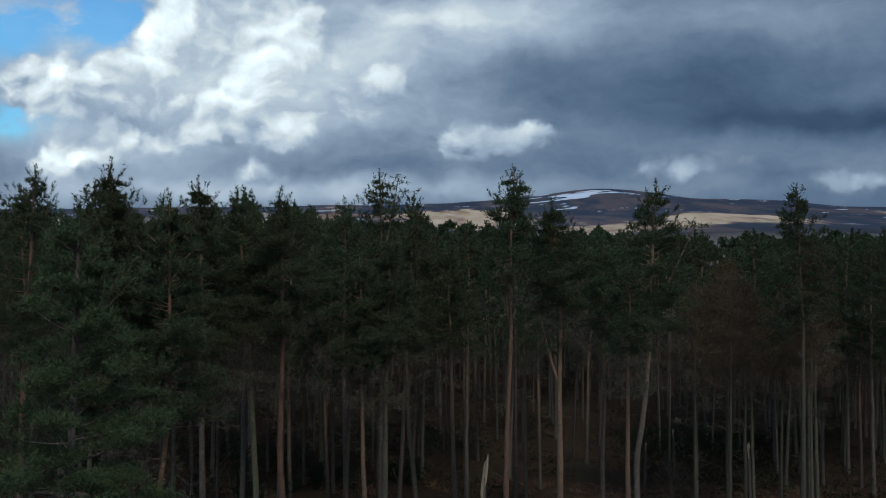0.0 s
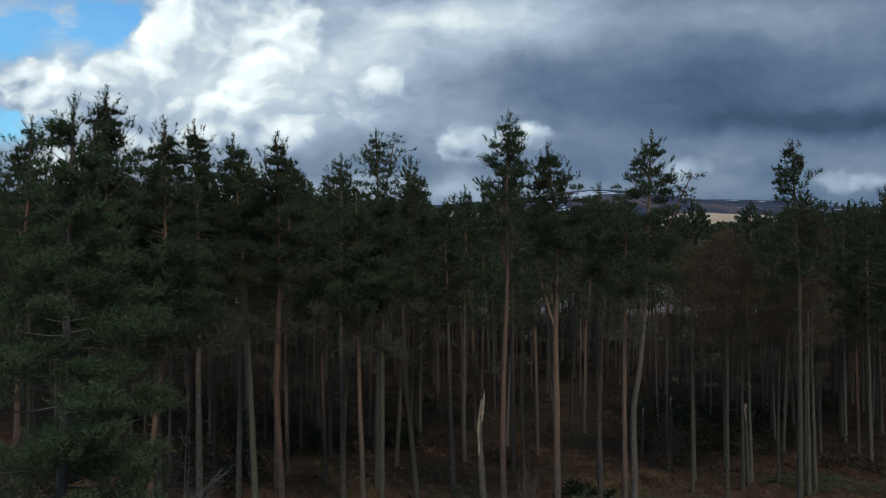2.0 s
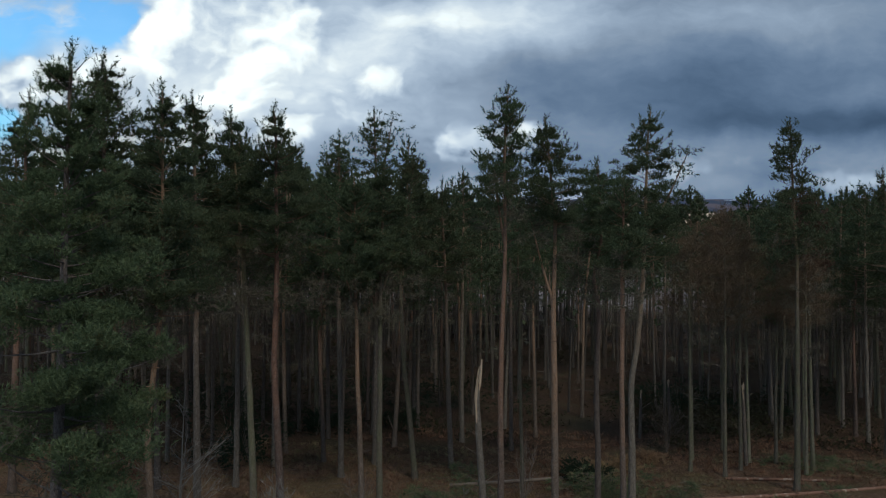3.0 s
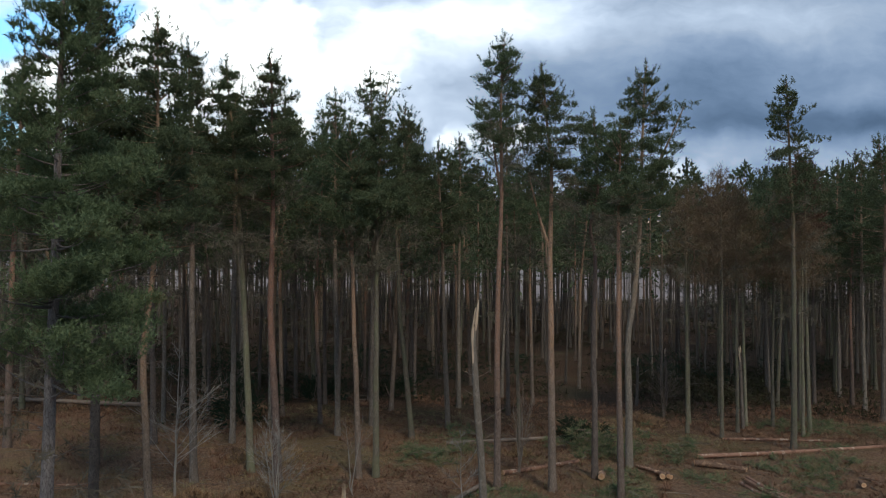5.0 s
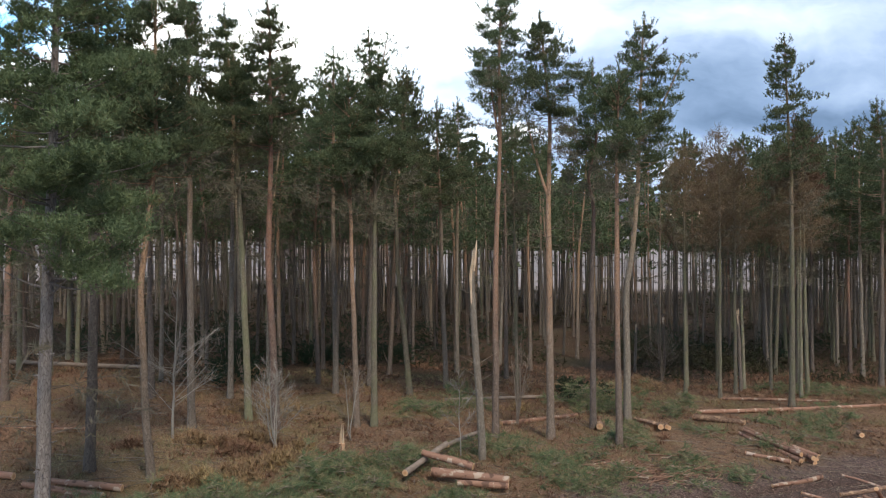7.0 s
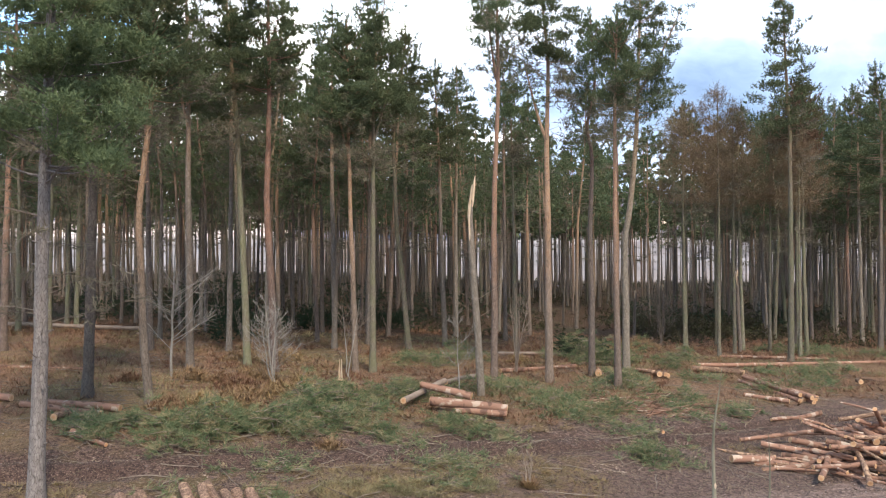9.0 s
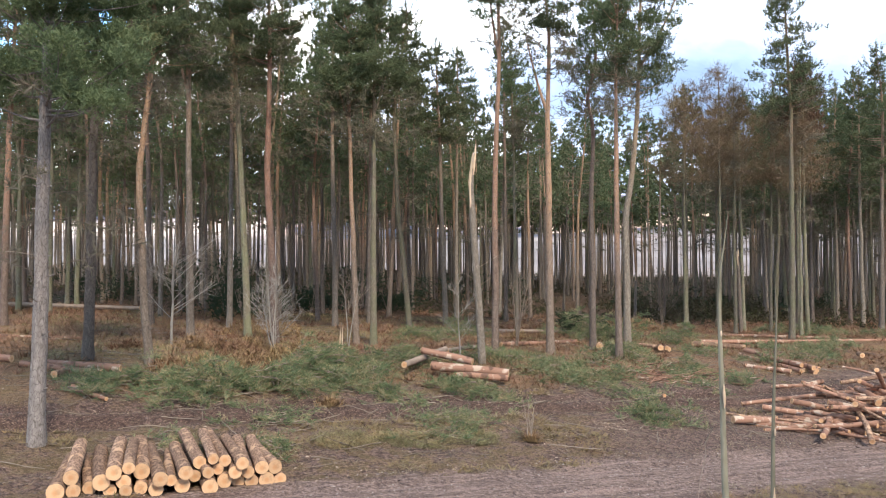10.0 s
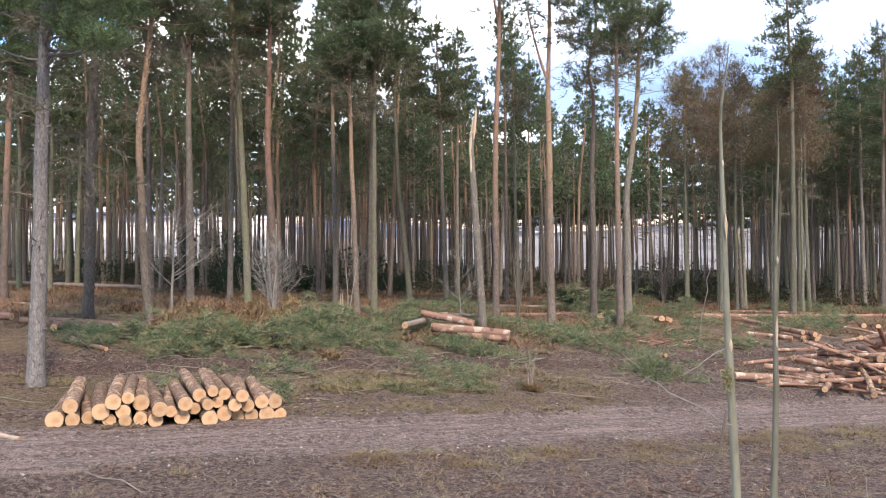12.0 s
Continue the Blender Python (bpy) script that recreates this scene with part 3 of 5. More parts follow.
def tree_meshes(name, height, dbh, bends, crown_low, radius, shape="round", seed=1, limbs=70, shoots=10, blades=9, size=0.125, width=0.0165, puffs=4.8,
                sides=10, bark=None, leaves=None, fork=None, dead=14, droop=0.0, gap=0.0, haze=24, limb_wood=True, pad_size=1.0):
    """Trunk with limbs, crown of needle shoots, and dead twigs of a pine, in metres from its foot. bends: (height, sideways) of the stem."""
    rng = np.random.RandomState(seed)
    zs = np.arange(0, height - 0.3, 0.55 if sides > 8 else 0.95 if sides > 5 else 1.9)
    zs = np.append(zs, height)
    kz, kx = [0.0] + [b[0] for b in bends], [0.0] + [b[1] for b in bends]
    if kz[-1] < height:
        kz.append(height), kx.append(kx[-1] + rng.uniform(-0.15, 0.15))
    dx = np.interp(zs, kz, kx)
    dx = np.convolve(np.pad(dx, 1, mode="edge"), [0.25, 0.5, 0.25], "valid")
    dx[0] = 0
    dy = np.cumsum(rng.normal(0, 0.018, len(zs)))
    dx = dx + np.cumsum(rng.normal(0, 0.008, len(zs)))
    stem = np.stack([dx, dy, zs], 1)
    rad = dbh / 2 * (1.06 - 0.86 * (zs / height) ** 1.15)
    rad = rad * (1 + 0.35 * np.exp(-zs / 0.3))
    rad[-1] = 0.008
    stem_v = stem.copy()
    stem_v[0, 2] = -0.25
    wood = [tube(stem_v, rad, sides, rng, 0.05)]

    def at(z):
        return np.array([np.interp(z, zs, stem[:, 0]), np.interp(z, zs, stem[:, 1]), z])

    if sides >= 12:
        z = 1.2
        while z < crown_low:
            for _ in range(rng.randint(1, 4)):
                az, L = rng.uniform(0, 6.28), np.interp(z, zs, rad) + rng.uniform(0.03, 0.13)
                way_ = np.array([math.cos(az), math.sin(az), rng.uniform(-0.1, 0.3)])
                wood.append(tube(np.stack([at(z), at(z) + way_ * L * 0.9, at(z) + way_ * L]), np.array([0.03, 0.018, 0.012]), 5))
            z += rng.uniform(0.35, 0.8)
    bases, ways, lens = [], [], []

    def clump(c, spread, n):
        """A rounded tuft: shoots fanning up and out from one twig end."""
        a_, lift = rng.uniform(0, 2 * math.pi, n), rng.uniform(-0.15, 1.0, n) - droop * 0.8
        flat_ = np.sqrt(np.clip(1 - lift ** 2 * 0.8, 0.1, 1))
        w = unit(np.stack([np.cos(a_) * flat_, np.sin(a_) * flat_, lift], 1))
        bases.append(c + w * np.array([0.25, 0.25, 0.1]) * spread), ways.append(w), lens.append(rng.uniform(0.7, 1.25, n) * spread)

    def pad(c, r, n):
        """A rounded cushion of shoots, as pine foliage sits on a branch end: full above, hollow below."""
        a_, lift = rng.uniform(0, 2 * math.pi, n), rng.uniform(-0.4, 1.0, n) - droop * 0.6
        flat_ = np.sqrt(np.clip(1 - lift ** 2, 0.02, 1))
        w = np.stack([np.cos(a_) * flat_, np.sin(a_) * flat_, lift], 1)
        w = unit(w + rng.normal(0, 0.18, w.shape))
        squash = np.array([1.0, 1.0, 0.55])
        bases.append(c + w * squash * r * rng.uniform(0.25, 0.75, (n, 1))), ways.append(unit(w * [0.75, 0.75, 0.4] + [0, 0, 0.75 - droop])), lens.append(r * rng.uniform(0.4, 0.75, n))

    span = height - crown_low
    if fork:
        fz, fx, fh = fork
        q = np.linspace(0, 1, 7)
        pts = at(fz)[None, :] + np.stack([fx * q ** 0.8, rng.uniform(-0.3, 0.3) * q, fh * q], 1)
        wood.append(tube(pts, dbh * 0.2 * (1 - 0.8 * q) + 0.01, 7))
        for q1 in np.linspace(0.45, 1, 7):
            c = at(fz) + np.array([fx * q1 ** 0.8, 0, fh * q1])
            for _ in range(4):
                clump(c + rng.normal(size=3) * np.array([0.45, 0.45, 0.22]) * min(1.0, radius), 0.28, shoots)
    for i in range(limbs):
        h = (i + rng.uniform(0, 1)) / limbs
        z = crown_low + (span - 0.7) * h ** 0.92
        reach = max(0.22, radius * crown_profile(shape, h) * rng.uniform(0.42, 1.15))
        if rng.uniform() < gap:
            continue
        az = rng.uniform(0, 2 * math.pi)
        rise = rng.uniform(-0.05, 0.42) + 0.65 * h ** 2 - droop
        q = np.linspace(0, 1, 5)
        start = at(z)
        d = np.array([math.cos(az), math.sin(az), 0])
        line = start[None, :] + d[None, :] * (reach * q)[:, None] + np.stack([rng.normal(0, 0.04, 5) * q, rng.normal(0, 0.04, 5) * q, reach * (rise * q - 0.25 * q * (1 - q))], 1)
        r0 = np.interp(z, zs, rad) * 0.3
        if limb_wood and (sides > 8 or i % 2):
            wood.append(tube(line, np.maximum(0.006, r0 * (1 - 0.85 * q)), 3 if sides < 9 else 4))
        for k in range(1 + int(reach * puffs * 0.42 + rng.uniform(0, 1))):
            qq = rng.uniform(0.4, 1.0) ** 0.7 if k else 1.0
            c = start + d * reach * qq + np.array([0, 0, reach * rise * qq])
            swing = rng.normal(size=3) * np.array([0.34, 0.34, 0.12]) * (0.2 + reach * 0.33) * (k > 0)
            pad(c + swing, rng.uniform(0.34, 0.6) * (1.2 - 0.72 * h) * pad_size, max(3, int(shoots * (2.5 - 1.0 * h))))
    # open top: a leader and whorls of upturned candle shoots
    def candle(p, d, length, n):
        """A stout upright brush of needles on one shoot end."""
        jit = rng.normal(size=(n, 3)) * 0.035
        bases.append(p + jit), ways.append(unit(np.asarray(d, float)[None, :] + rng.normal(0, 0.2, (n, 3)))), lens.append(length * rng.uniform(0.75, 1.1, n))

    for k in range(5):
        candle(at(height - 0.55) + [0, 0, 0.14 * k], (rng.normal(0, 0.1), rng.normal(0, 0.1), 1.0), 0.30, max(2, blades // 3))
    top_span = min(2.8, 0.42 * span)
    for k in range(6 if limb_wood else 2):
        z = height - 0.55 - (top_span - 0.55) * k / 5 + rng.uniform(-0.1, 0.1)
        turn_ = rng.uniform(0, 6.28)
        for m in range(rng.randint(3, 6)):
            az, L = turn_ + m * 1.35 + rng.uniform(-0.35, 0.35), (0.28 + 0.16 * k) * rng.uniform(0.6, 1.2) * min(1.25, 0.45 + radius * 0.3)
            tip = at(z) + np.array([math.cos(az) * L, math.sin(az) * L, L * rng.uniform(0.45, 0.95)])
            if limb_wood:
                wood.append(tube(np.stack([at(z), (at(z) + tip) / 2 - [0, 0, 0.06 * L], tip]), np.array([0.022, 0.016, 0.008]), 3))
            candle(tip - [0, 0, 0.08], (math.cos(az) * 0.35, math.sin(az) * 0.35, 1.0), rng.uniform(0.3, 0.48), 3 + k // 2)
            for _ in range(k // 2):
                q1 = rng.uniform(0.45, 0.9)
                candle(at(z) + (tip - at(z)) * q1 + rng.normal(size=3) * [0.12, 0.12, 0.05], (math.cos(az) * 0.3, math.sin(az) * 0.3, 1.0), rng.uniform(0.22, 0.36), 3)
    fv, ff = needles(rng, np.concatenate(bases), unit(np.concatenate(ways)), np.concatenate(lens), blades, size, width)
    twigs = []
    for i in range(dead):
        z = rng.uniform(0.32, 1.02) * crown_low
        az, L = rng.uniform(0, 2 * math.pi), rng.uniform(0.25, 1.3)
        q = np.linspace(0, 1, 4)
        line = at(z)[None, :] + np.stack([math.cos(az) * L * q, math.sin(az) * L * q, L * (0.25 * q + rng.uniform(-0.5, 0.4) * q ** 2)], 1)
        twigs.append(tube(line, 0.016 * (1 - 0.75 * q), 3))
    brown = []
    for i in range(haze):
        z = crown_low + rng.uniform(-0.32, 0.22) * span
        az, L = rng.uniform(0, 2 * math.pi), radius * rng.uniform(0.45, 1.0)
        q = np.linspace(0, 1, 4)
        line = at(z)[None, :] + np.stack([math.cos(az) * L * q, math.sin(az) * L * q, L * (0.2 * q + rng.uniform(-0.45, 0.3) * q ** 2)], 1)
        twigs.append(tube(line, 0.015 * (1 - 0.7 * q) * max(1.0, width / 0.025), 3))
        for k in range(7):
            q1 = rng.uniform(0.25, 1)
            p = np.array([np.interp(q1, q, line[:, j]) for j in range(3)])
            w = unit(np.array([math.cos(az), math.sin(az), 0.0]) + rng.normal(size=3) * 0.8) * rng.uniform(0.25, 0.6)
            if sides > 8 and k < 4:
                twigs.append(tube(np.stack([p, p + w]), np.array([0.007, 0.003]) * max(1.0, width / 0.025), 3))
            brown.append((p, w))
    wv, wf = join(wood)
    meshes = [np_mesh(name + "_trunk", wv, wf, bark or BARK), np_mesh(name + "_crown", fv, ff, leaves or NEEDLES, False)]
    if twigs:
        tv, tf = join(twigs)
        meshes.append(np_mesh(name + "_twigs", tv, tf, DEAD_TWIG))
    if brown:
        p, w = np.array([q[0] for q in brown]), np.array([q[1] for q in brown])
        bv, bf = needles(rng, p, unit(w), np.linalg.norm(w, axis=1), 11 if sides > 8 else 4, 0.3, 0.013 if sides > 8 else 0.03)
        meshes.append(np_mesh(name + "_brown", bv, bf, DEAD_SPRAY, False))
    return meshes


def stand_tree(name, meshes, x, y, label, category="tree", group="", turn=0.0, scale=1.0, sink=0.0, lean=(0.0, 0.0)):
    root = new(name)
    root.empty_display_size = 0.3
    root.matrix_world = Matrix.Translation((x, y, g(x, y) - sink)) @ pose(0, 0, 0, lean[0], lean[1], 0) @ pose(0, 0, 0, 0, 0, turn) @ Matrix.Scale(scale, 4)
    tagged(root, label, category, group)
    made = {}
    for data, piece, holder in zip(meshes, ("trunk", "crown", "dead_wood", "dead_spray"), ("", "", "trunk", "crown")):
        ob = made[piece] = part(piece, data, made.get(holder, root))
        if piece.startswith("dead"):
            tagged(ob, kind="stuff")
    return root


TREE_COUNT = [0]


def pine(x, y, top, dbh, low, radius, bends=(), label="tall Scots pine with orange upper trunk and green crown", **more):
    """A pine of its own shape; top, low and bends are heights above the world's zero, as the stem shows them."""
    TREE_COUNT[0] += 1
    z0 = g(x, y)
    bends = [(b[0] - z0, b[1]) for b in bends]
    if "fork" in more:
        more["fork"] = (more["fork"][0] - z0, more["fork"][1], more["fork"][2])
    if y > 46:
        more = {"blades": 7, "size": 0.15, "width": 0.022, "sides": 9, **more, "shoots": 6, "dead": 8, "haze": 14}
    data = tree_meshes("pine", top - z0, dbh, bends, low - z0, radius, seed=100 + TREE_COUNT[0], **more)
    return stand_tree("pine_tree", data, x, y, label, group="pines at the forest edge")


pine(-9.05, 19.6, 18.4, 0.35, 7.9, 3.0, [(6.2, 0.12), (8.7, 0.21), (18.4, 0.45)], "near Scots pine with grey bark and a broad crown", limbs=128, shoots=14, puffs=4.6, gap=0.1, shape="cone", leaves=NEEDLES_PALE, size=0.11, width=0.0125, blades=12, haze=22, bark=BARK_GREY, dead=14, sides=14)
pine(-11.72, 29.0, 20.4, 0.35, 11.2, 3.0, [(9.4, 0.22), (12.3, 0.31), (20.6, 0.3)], limbs=112, dead=24, sides=12)
pine(-9.46, 28.6, 19.3, 0.27, 11.2, 2.7, [(3.6, -0.26), (7.8, -0.41), (9.9, -0.11), (12.2, 0.14), (14.8, 0.15)], "Scots pine with a kinked orange trunk", bark=BARK_RED, limbs=96, dead=22, sides=12)
pine(-10.53, 37.0, 20.5, 0.33, 12.6, 2.51, [(12.2, -0.06), (16.9, -0.13)], fork=(12.0, -0.7, 3.2), limbs=92)
pine(-8.47, 39.0, 20.2, 0.33, 13.6, 2.28, [(8.8, -0.3), (12.5, -0.49), (19.6, -1.08)], "leaning Scots pine with algae-green bark", bark=BARK_GREEN)
pine(-6.96, 37.5, 20.1, 0.36, 13.2, 2.62, [(8.6, -0.34), (13.4, -0.16), (19.8, -0.21)], limbs=70, bark=BARK_RED)
pine(-5.48, 47.5, 20.3, 0.32, 12.5, 2.62, [(10.0, -0.07), (20.3, 0.01)])
pine(-3.48, 39.0, 17.2, 0.28, 11.6, 2.39, [(7.8, -0.22), (11.4, -0.33), (16.7, -0.34)], "slim Scots pine with a forked reddish trunk", bark=BARK_RED, fork=(11.0, -0.6, 2.2))
pine(-2.74, 39.5, 18.0, 0.31, 11.9, 2.39, [(11.5, 0.01), (17.3, 0.19)], bark=BARK_GREEN, fork=(11.6, 0.7, 2.4))
pine(-1.27, 47.5, 19.1, 0.32, 12.4, 2.62, [(7.4, -0.63), (12.8, -0.85), (18.9, 0.0)], bark=BARK_GREEN, limbs=70)
pine(0.77, 50.5, 17.8, 0.31, 11.4, 2.51, [(10.3, -0.31), (17.6, -0.55)])
pine(-3.79, 50.6, 22.1, 0.34, 13.4, 2.74, [(14.5, 0.2), (22.0, 0.05)], fork=(17.0, 1.0, 4.6), limbs=74)
pine(2.84, 38.3, 21.1, 0.31, 15.7, 1.54, [(7.4, -0.03), (13.8, 0.17), (17.6, 0.14), (20.7, 0.26)], "tall slender Scots pine with a twin leader", shape="narrow", fork=(13.9, -0.5, 3.6), limbs=51, dead=40, bark=BARK_RED)
pine(4.52, 45.0, 15.6, 0.21, 12.0, 1.37, [(14.1, -0.27)], "thin pale-stemmed pine with sparse twigs", shape="narrow", limbs=27, dead=30, bark=BARK_GREEN, gap=0.3)
pine(5.37, 38.3, 19.7, 0.35, 14.6, 1.77, [(6.1, -0.01), (11.2, -0.05), (15.1, 0.0), (19.5, -0.43)], "Scots pine with a forked bright orange trunk", shape="narrow", bark=BARK_RED, fork=(11.4, -1.0, 3.6), dead=24, limbs=57)
pine(7.77, 40.7, 18.0, 0.30, 13.0, 1.94, [(7.6, -0.11), (11.3, 0.03), (12.2, -0.35), (14.2, 0.21), (17.8, -0.02)], "Scots pine with a crooked dark stem", limbs=49, bark=BARK)
pine(8.28, 37.3, 17.0, 0.29, 12.6, 1.71, [(7.3, -0.14), (12.0, -0.18), (16.4, -0.06)], "Scots pine with a straight orange trunk", bark=BARK_RED, limbs=46, dead=18)
pine(9.96, 43.0, 20.9, 0.37, 12.8, 2.96, [(7.0, -0.06), (8.8, 0.27), (12.1, 0.58), (20.2, 0.83)], "large Scots pine with a wide layered crown", limbs=79, shoots=10, fork=(14.5, 2.2, 4.2))
pine(20.52, 48.0, 21.1, 0.34, 12.6, 2.62, [(12.9, 0.05), (21.1, -0.33)], "tall Scots pine with a conical crown and pale trunk", shape="cone", limbs=77, dead=40, bark=BARK_GREEN)
pine(-21.49, 42.5, 21.6, 0.36, 12.0, 2.85, [(12.3, 0.41), (21.4, 0.93)], bark=BARK_RED, limbs=77)
pine(-29.05, 60.0, 20.2, 0.33, 12.5, 2.62, [(13.4, 0.02), (20.0, 0.75)])
pine(-23.14, 55.0, 18.6, 0.30, 12.0, 2.39, [(7.6, 0.16), (14.9, 0.42)], bark=BARK_GREEN)
pine(-16.43, 60.0, 19.2, 0.30, 12.0, 2.51, [(11.4, 0.18)])
pine(25.14, 58.0, 18.2, 0.26, 12.0, 1.94, [(11.2, -0.03)], dead=26, leaves=LARCH, label="thin pine with a browned sparse crown")
pine(23.63, 53.0, 17.2, 0.26, 12.0, 1.82, [(11.1, -0.24)], bark=BARK_GREEN, dead=26, leaves=LARCH, label="thin pine with a browned sparse crown")
pine(30.22, 72.0, 18.2, 0.30, 9.2, 2.7, [(5.8, -0.32), (10.2, -0.74)], bark=BARK_GREEN)
pine(22.70, 67.0, 17.0, 0.32, 11.0, 2.28, [(10.6, -0.14)], bark=BARK_GREEN, leaves=LARCH, label="thin pine with a browned sparse crown")
pine(32.24, 67.0, 18.5, 0.30, 9.4, 2.8, [(10.1, -0.18)])
pine(31.22, 61.0, 18.2, 0.30, 9.4, 2.8, [(10.1, -0.21)])
pine(30.41, 57.0, 19.1, 0.34, 10.2, 2.7, [(15.0, 0.14), (19.0, -0.23)])
pine(-7.42, 57.0, 18.8, 0.27, 11.8, 2.51, [(9.4, -0.09)])
pine(6.94, 60.0, 17.4, 0.25, 11.8, 2.17, [(9.3, -0.17)], bark=BARK_RED)
pine(28.86, 64.0, 18.0, 0.28, 9.2, 2.7, [(9.2, -0.13)])
pine(1.6, 57.5, 19.2, 0.30, 12.0, 2.28, [(10.0, 0.1)])
pine(-10.8, 45.0, 19.6, 0.30, 12.6, 2.62, [(10.0, 0.1)])
pine(-14.6, 44.0, 19.4, 0.31, 12.4, 2.62, [(10.0, -0.1)])
pine(27.0, 68.5, 17.4, 0.28, 9.0, 2.8, [(9.2, -0.13)], limbs=90)
pine(34.6, 64.0, 18.0, 0.28, 9.0, 2.8, [(9.2, 0.13)], limbs=90)
# Four pines out of view to the left, added to shade the ground.
pine(-18.4, 27.4, 20.0, 0.34, 9.6, 3.0, [(10.0, 0.1)], limbs=60)
pine(-20.5, 29.5, 19.6, 0.34, 10.0, 3.0, [(10.0, -0.1)], limbs=50, shoots=6)
pine(-17.5, 21.5, 19.2, 0.35, 9.5, 3.1, [(10.0, 0.1)], limbs=50, shoots=6)
pine(-26.5, 36.0, 20.0, 0.34, 10.5, 3.0, [(10.0, 0.1)], limbs=50, shoots=6)

# larches, brown and bare of needles
for lx, ly, ltop in ((15.6, 52.0, 15.3), (17.4, 51.0, 16.3), (18.9, 52.5, 15.6), (21.9, 54.5, 14.6), (24.2, 55.5, 14.8), (19.6, 58.0, 15.2), (16.6, 55.0, 14.9), (22.8, 52.0, 13.2), (20.2, 54.6, 14.4)):
    TREE_COUNT[0] += 1
    z0 = g(lx, ly)
    data = tree_meshes("larch", ltop - z0, 0.22, [], 8.8, 2.5, "narrow", 300 + TREE_COUNT[0], limbs=46, shoots=4, blades=5, size=0.42, width=0.010, puffs=2.6, bark=BARK_GREEN, leaves=LARCH, droop=0.1, dead=40, haze=8, pad_size=1.7)
    stand_tree("larch_tree", data, lx, ly, "brown leafless larch with fine drooping twigs", group="larches in the pine stand")

# the stand behind
rng = np.random.RandomState(11)


def stand_kinds(count, seed, limbs, shoots, blades, size, width, sides, dead, haze, limb_wood=True):
    kinds = []
    for k in range(count):
        b = [(9.0, rng.uniform(-0.35, 0.35)), (14.0, rng.uniform(-0.5, 0.5))]
        kinds.append(tree_meshes("stand_pine", 19.2, rng.uniform(0.24, 0.32), b, rng.uniform(8.3, 10.4), rng.uniform(2.2, 2.9), "round", seed + k, limbs=limbs, shoots=shoots, blades=blades,
                                 size=size, width=width, sides=sides, bark=(BARK, BARK_RED, BARK_GREEN, BARK)[k % 4], dead=dead, puffs=1.8, haze=haze, limb_wood=limb_wood, pad_size=1.3))
    return kinds


NEAR_KINDS = stand_kinds(6, 500, 62, 4, 7, 0.18, 0.034, 7, 3, 16)
MID_KINDS = stand_kinds(6, 520, 38, 3, 4, 0.27, 0.066, 5, 2, 6)
FAR_KINDS = stand_kinds(4, 560, 12, 3, 2, 0.6, 0.27, 4, 0, 0, False)
spots = [(o.location.x, o.location.y) for o in scene.objects if o.name.startswith(("pine_tree", "larch_tree"))]


def scatter_trees(count, near, far, gap_, low=-1.0, high=1.0):
    found, tries = [], 0
    while len(found) < count and tries < 20000:
        tries += 1
        y = near + (far - near) * rng.uniform()
        x = rng.uniform(-1, 1) * (0.56 * y + 8)
        if not low < x / y < high:
            continue
        if gap_ > 2 and y < 60 and -7 < x < 24 and rng.uniform() < 0.5:
            continue
        if y < 62 and x / y > 0.3:
            continue
        if gap_ > 2 and ((y < 84 and 0.055 < x / y < 0.31 and rng.uniform() < 0.9) or (y < 70 and 0.27 < x / y < 0.385)):
            continue
        if min((x - a) ** 2 + (y - b) ** 2 for a, b in spots) < gap_ ** 2:
            continue
        spots.append((x, y)), found.append((x, y))
    return found


for x, y in scatter_trees(258, 48, 106, 2.9):
    stand_tree("pine_tree", (NEAR_KINDS if y < 70 else MID_KINDS)[rng.randint(6)], x, y, "slender pine in the dense stand with a high crown", group="pines of the stand", turn=rng.uniform(0, 360), scale=rng.uniform(0.88, 1.06), sink=0.05, lean=tuple(rng.normal(0, 1.3, 2)))
for x, y in scatter_trees(26, 62, 92, 2.3, 0.38, 0.58):
    stand_tree("pine_tree", NEAR_KINDS[rng.randint(6)], x, y, "slender pine in the dense stand with a high crown", group="pines of the stand", turn=rng.uniform(0, 360), scale=rng.uniform(0.9, 1.04), sink=0.05, lean=tuple(rng.normal(0, 1.3, 2)))
for k in range(22):
    x, y = rng.uniform(-27, -3), rng.uniform(50, 68)
    if min((x - a) ** 2 + (y - b) ** 2 for a, b in spots) > 3.0:
        spots.append((x, y))
        stand_tree("pine_tree", NEAR_KINDS[rng.randint(6)], x, y, "slender pine in the dense stand with a high crown", group="pines of the stand", turn=rng.uniform(0, 360), scale=rng.uniform(0.88, 1.0), sink=0.05, lean=tuple(rng.normal(0, 1.3, 2)))
far_wood, far_leaf = [], []
for x, y in scatter_trees(300, 106, 178, 2.8) + scatter_trees(60, 110, 176, 2.4, -0.55, -0.19) + scatter_trees(210, 110, 176, 2.4, -0.19, 0.21) + scatter_trees(90, 110, 176, 2.4, 0.34, 0.6):
    data, a, s = FAR_KINDS[rng.randint(4)], rng.uniform(0, 6.28), rng.uniform(0.9, 1.07)
    turn_ = np.array([[math.cos(a), -math.sin(a), 0], [math.sin(a), math.cos(a), 0], [0, 0, 1]])
    for me, kept in ((data[0], far_wood), (data[1], far_leaf)):
        v = np.empty(len(me.vertices) * 3, np.float32)
        me.vertices.foreach_get("co", v)
        f = np.empty(len(me.loops), np.int32)
        me.loops.foreach_get("vertex_index", f)
        kept.append((v.reshape(-1, 3) @ turn_.T * s + [x, y, g(x, y)], f.reshape(len(me.polygons), -1)))
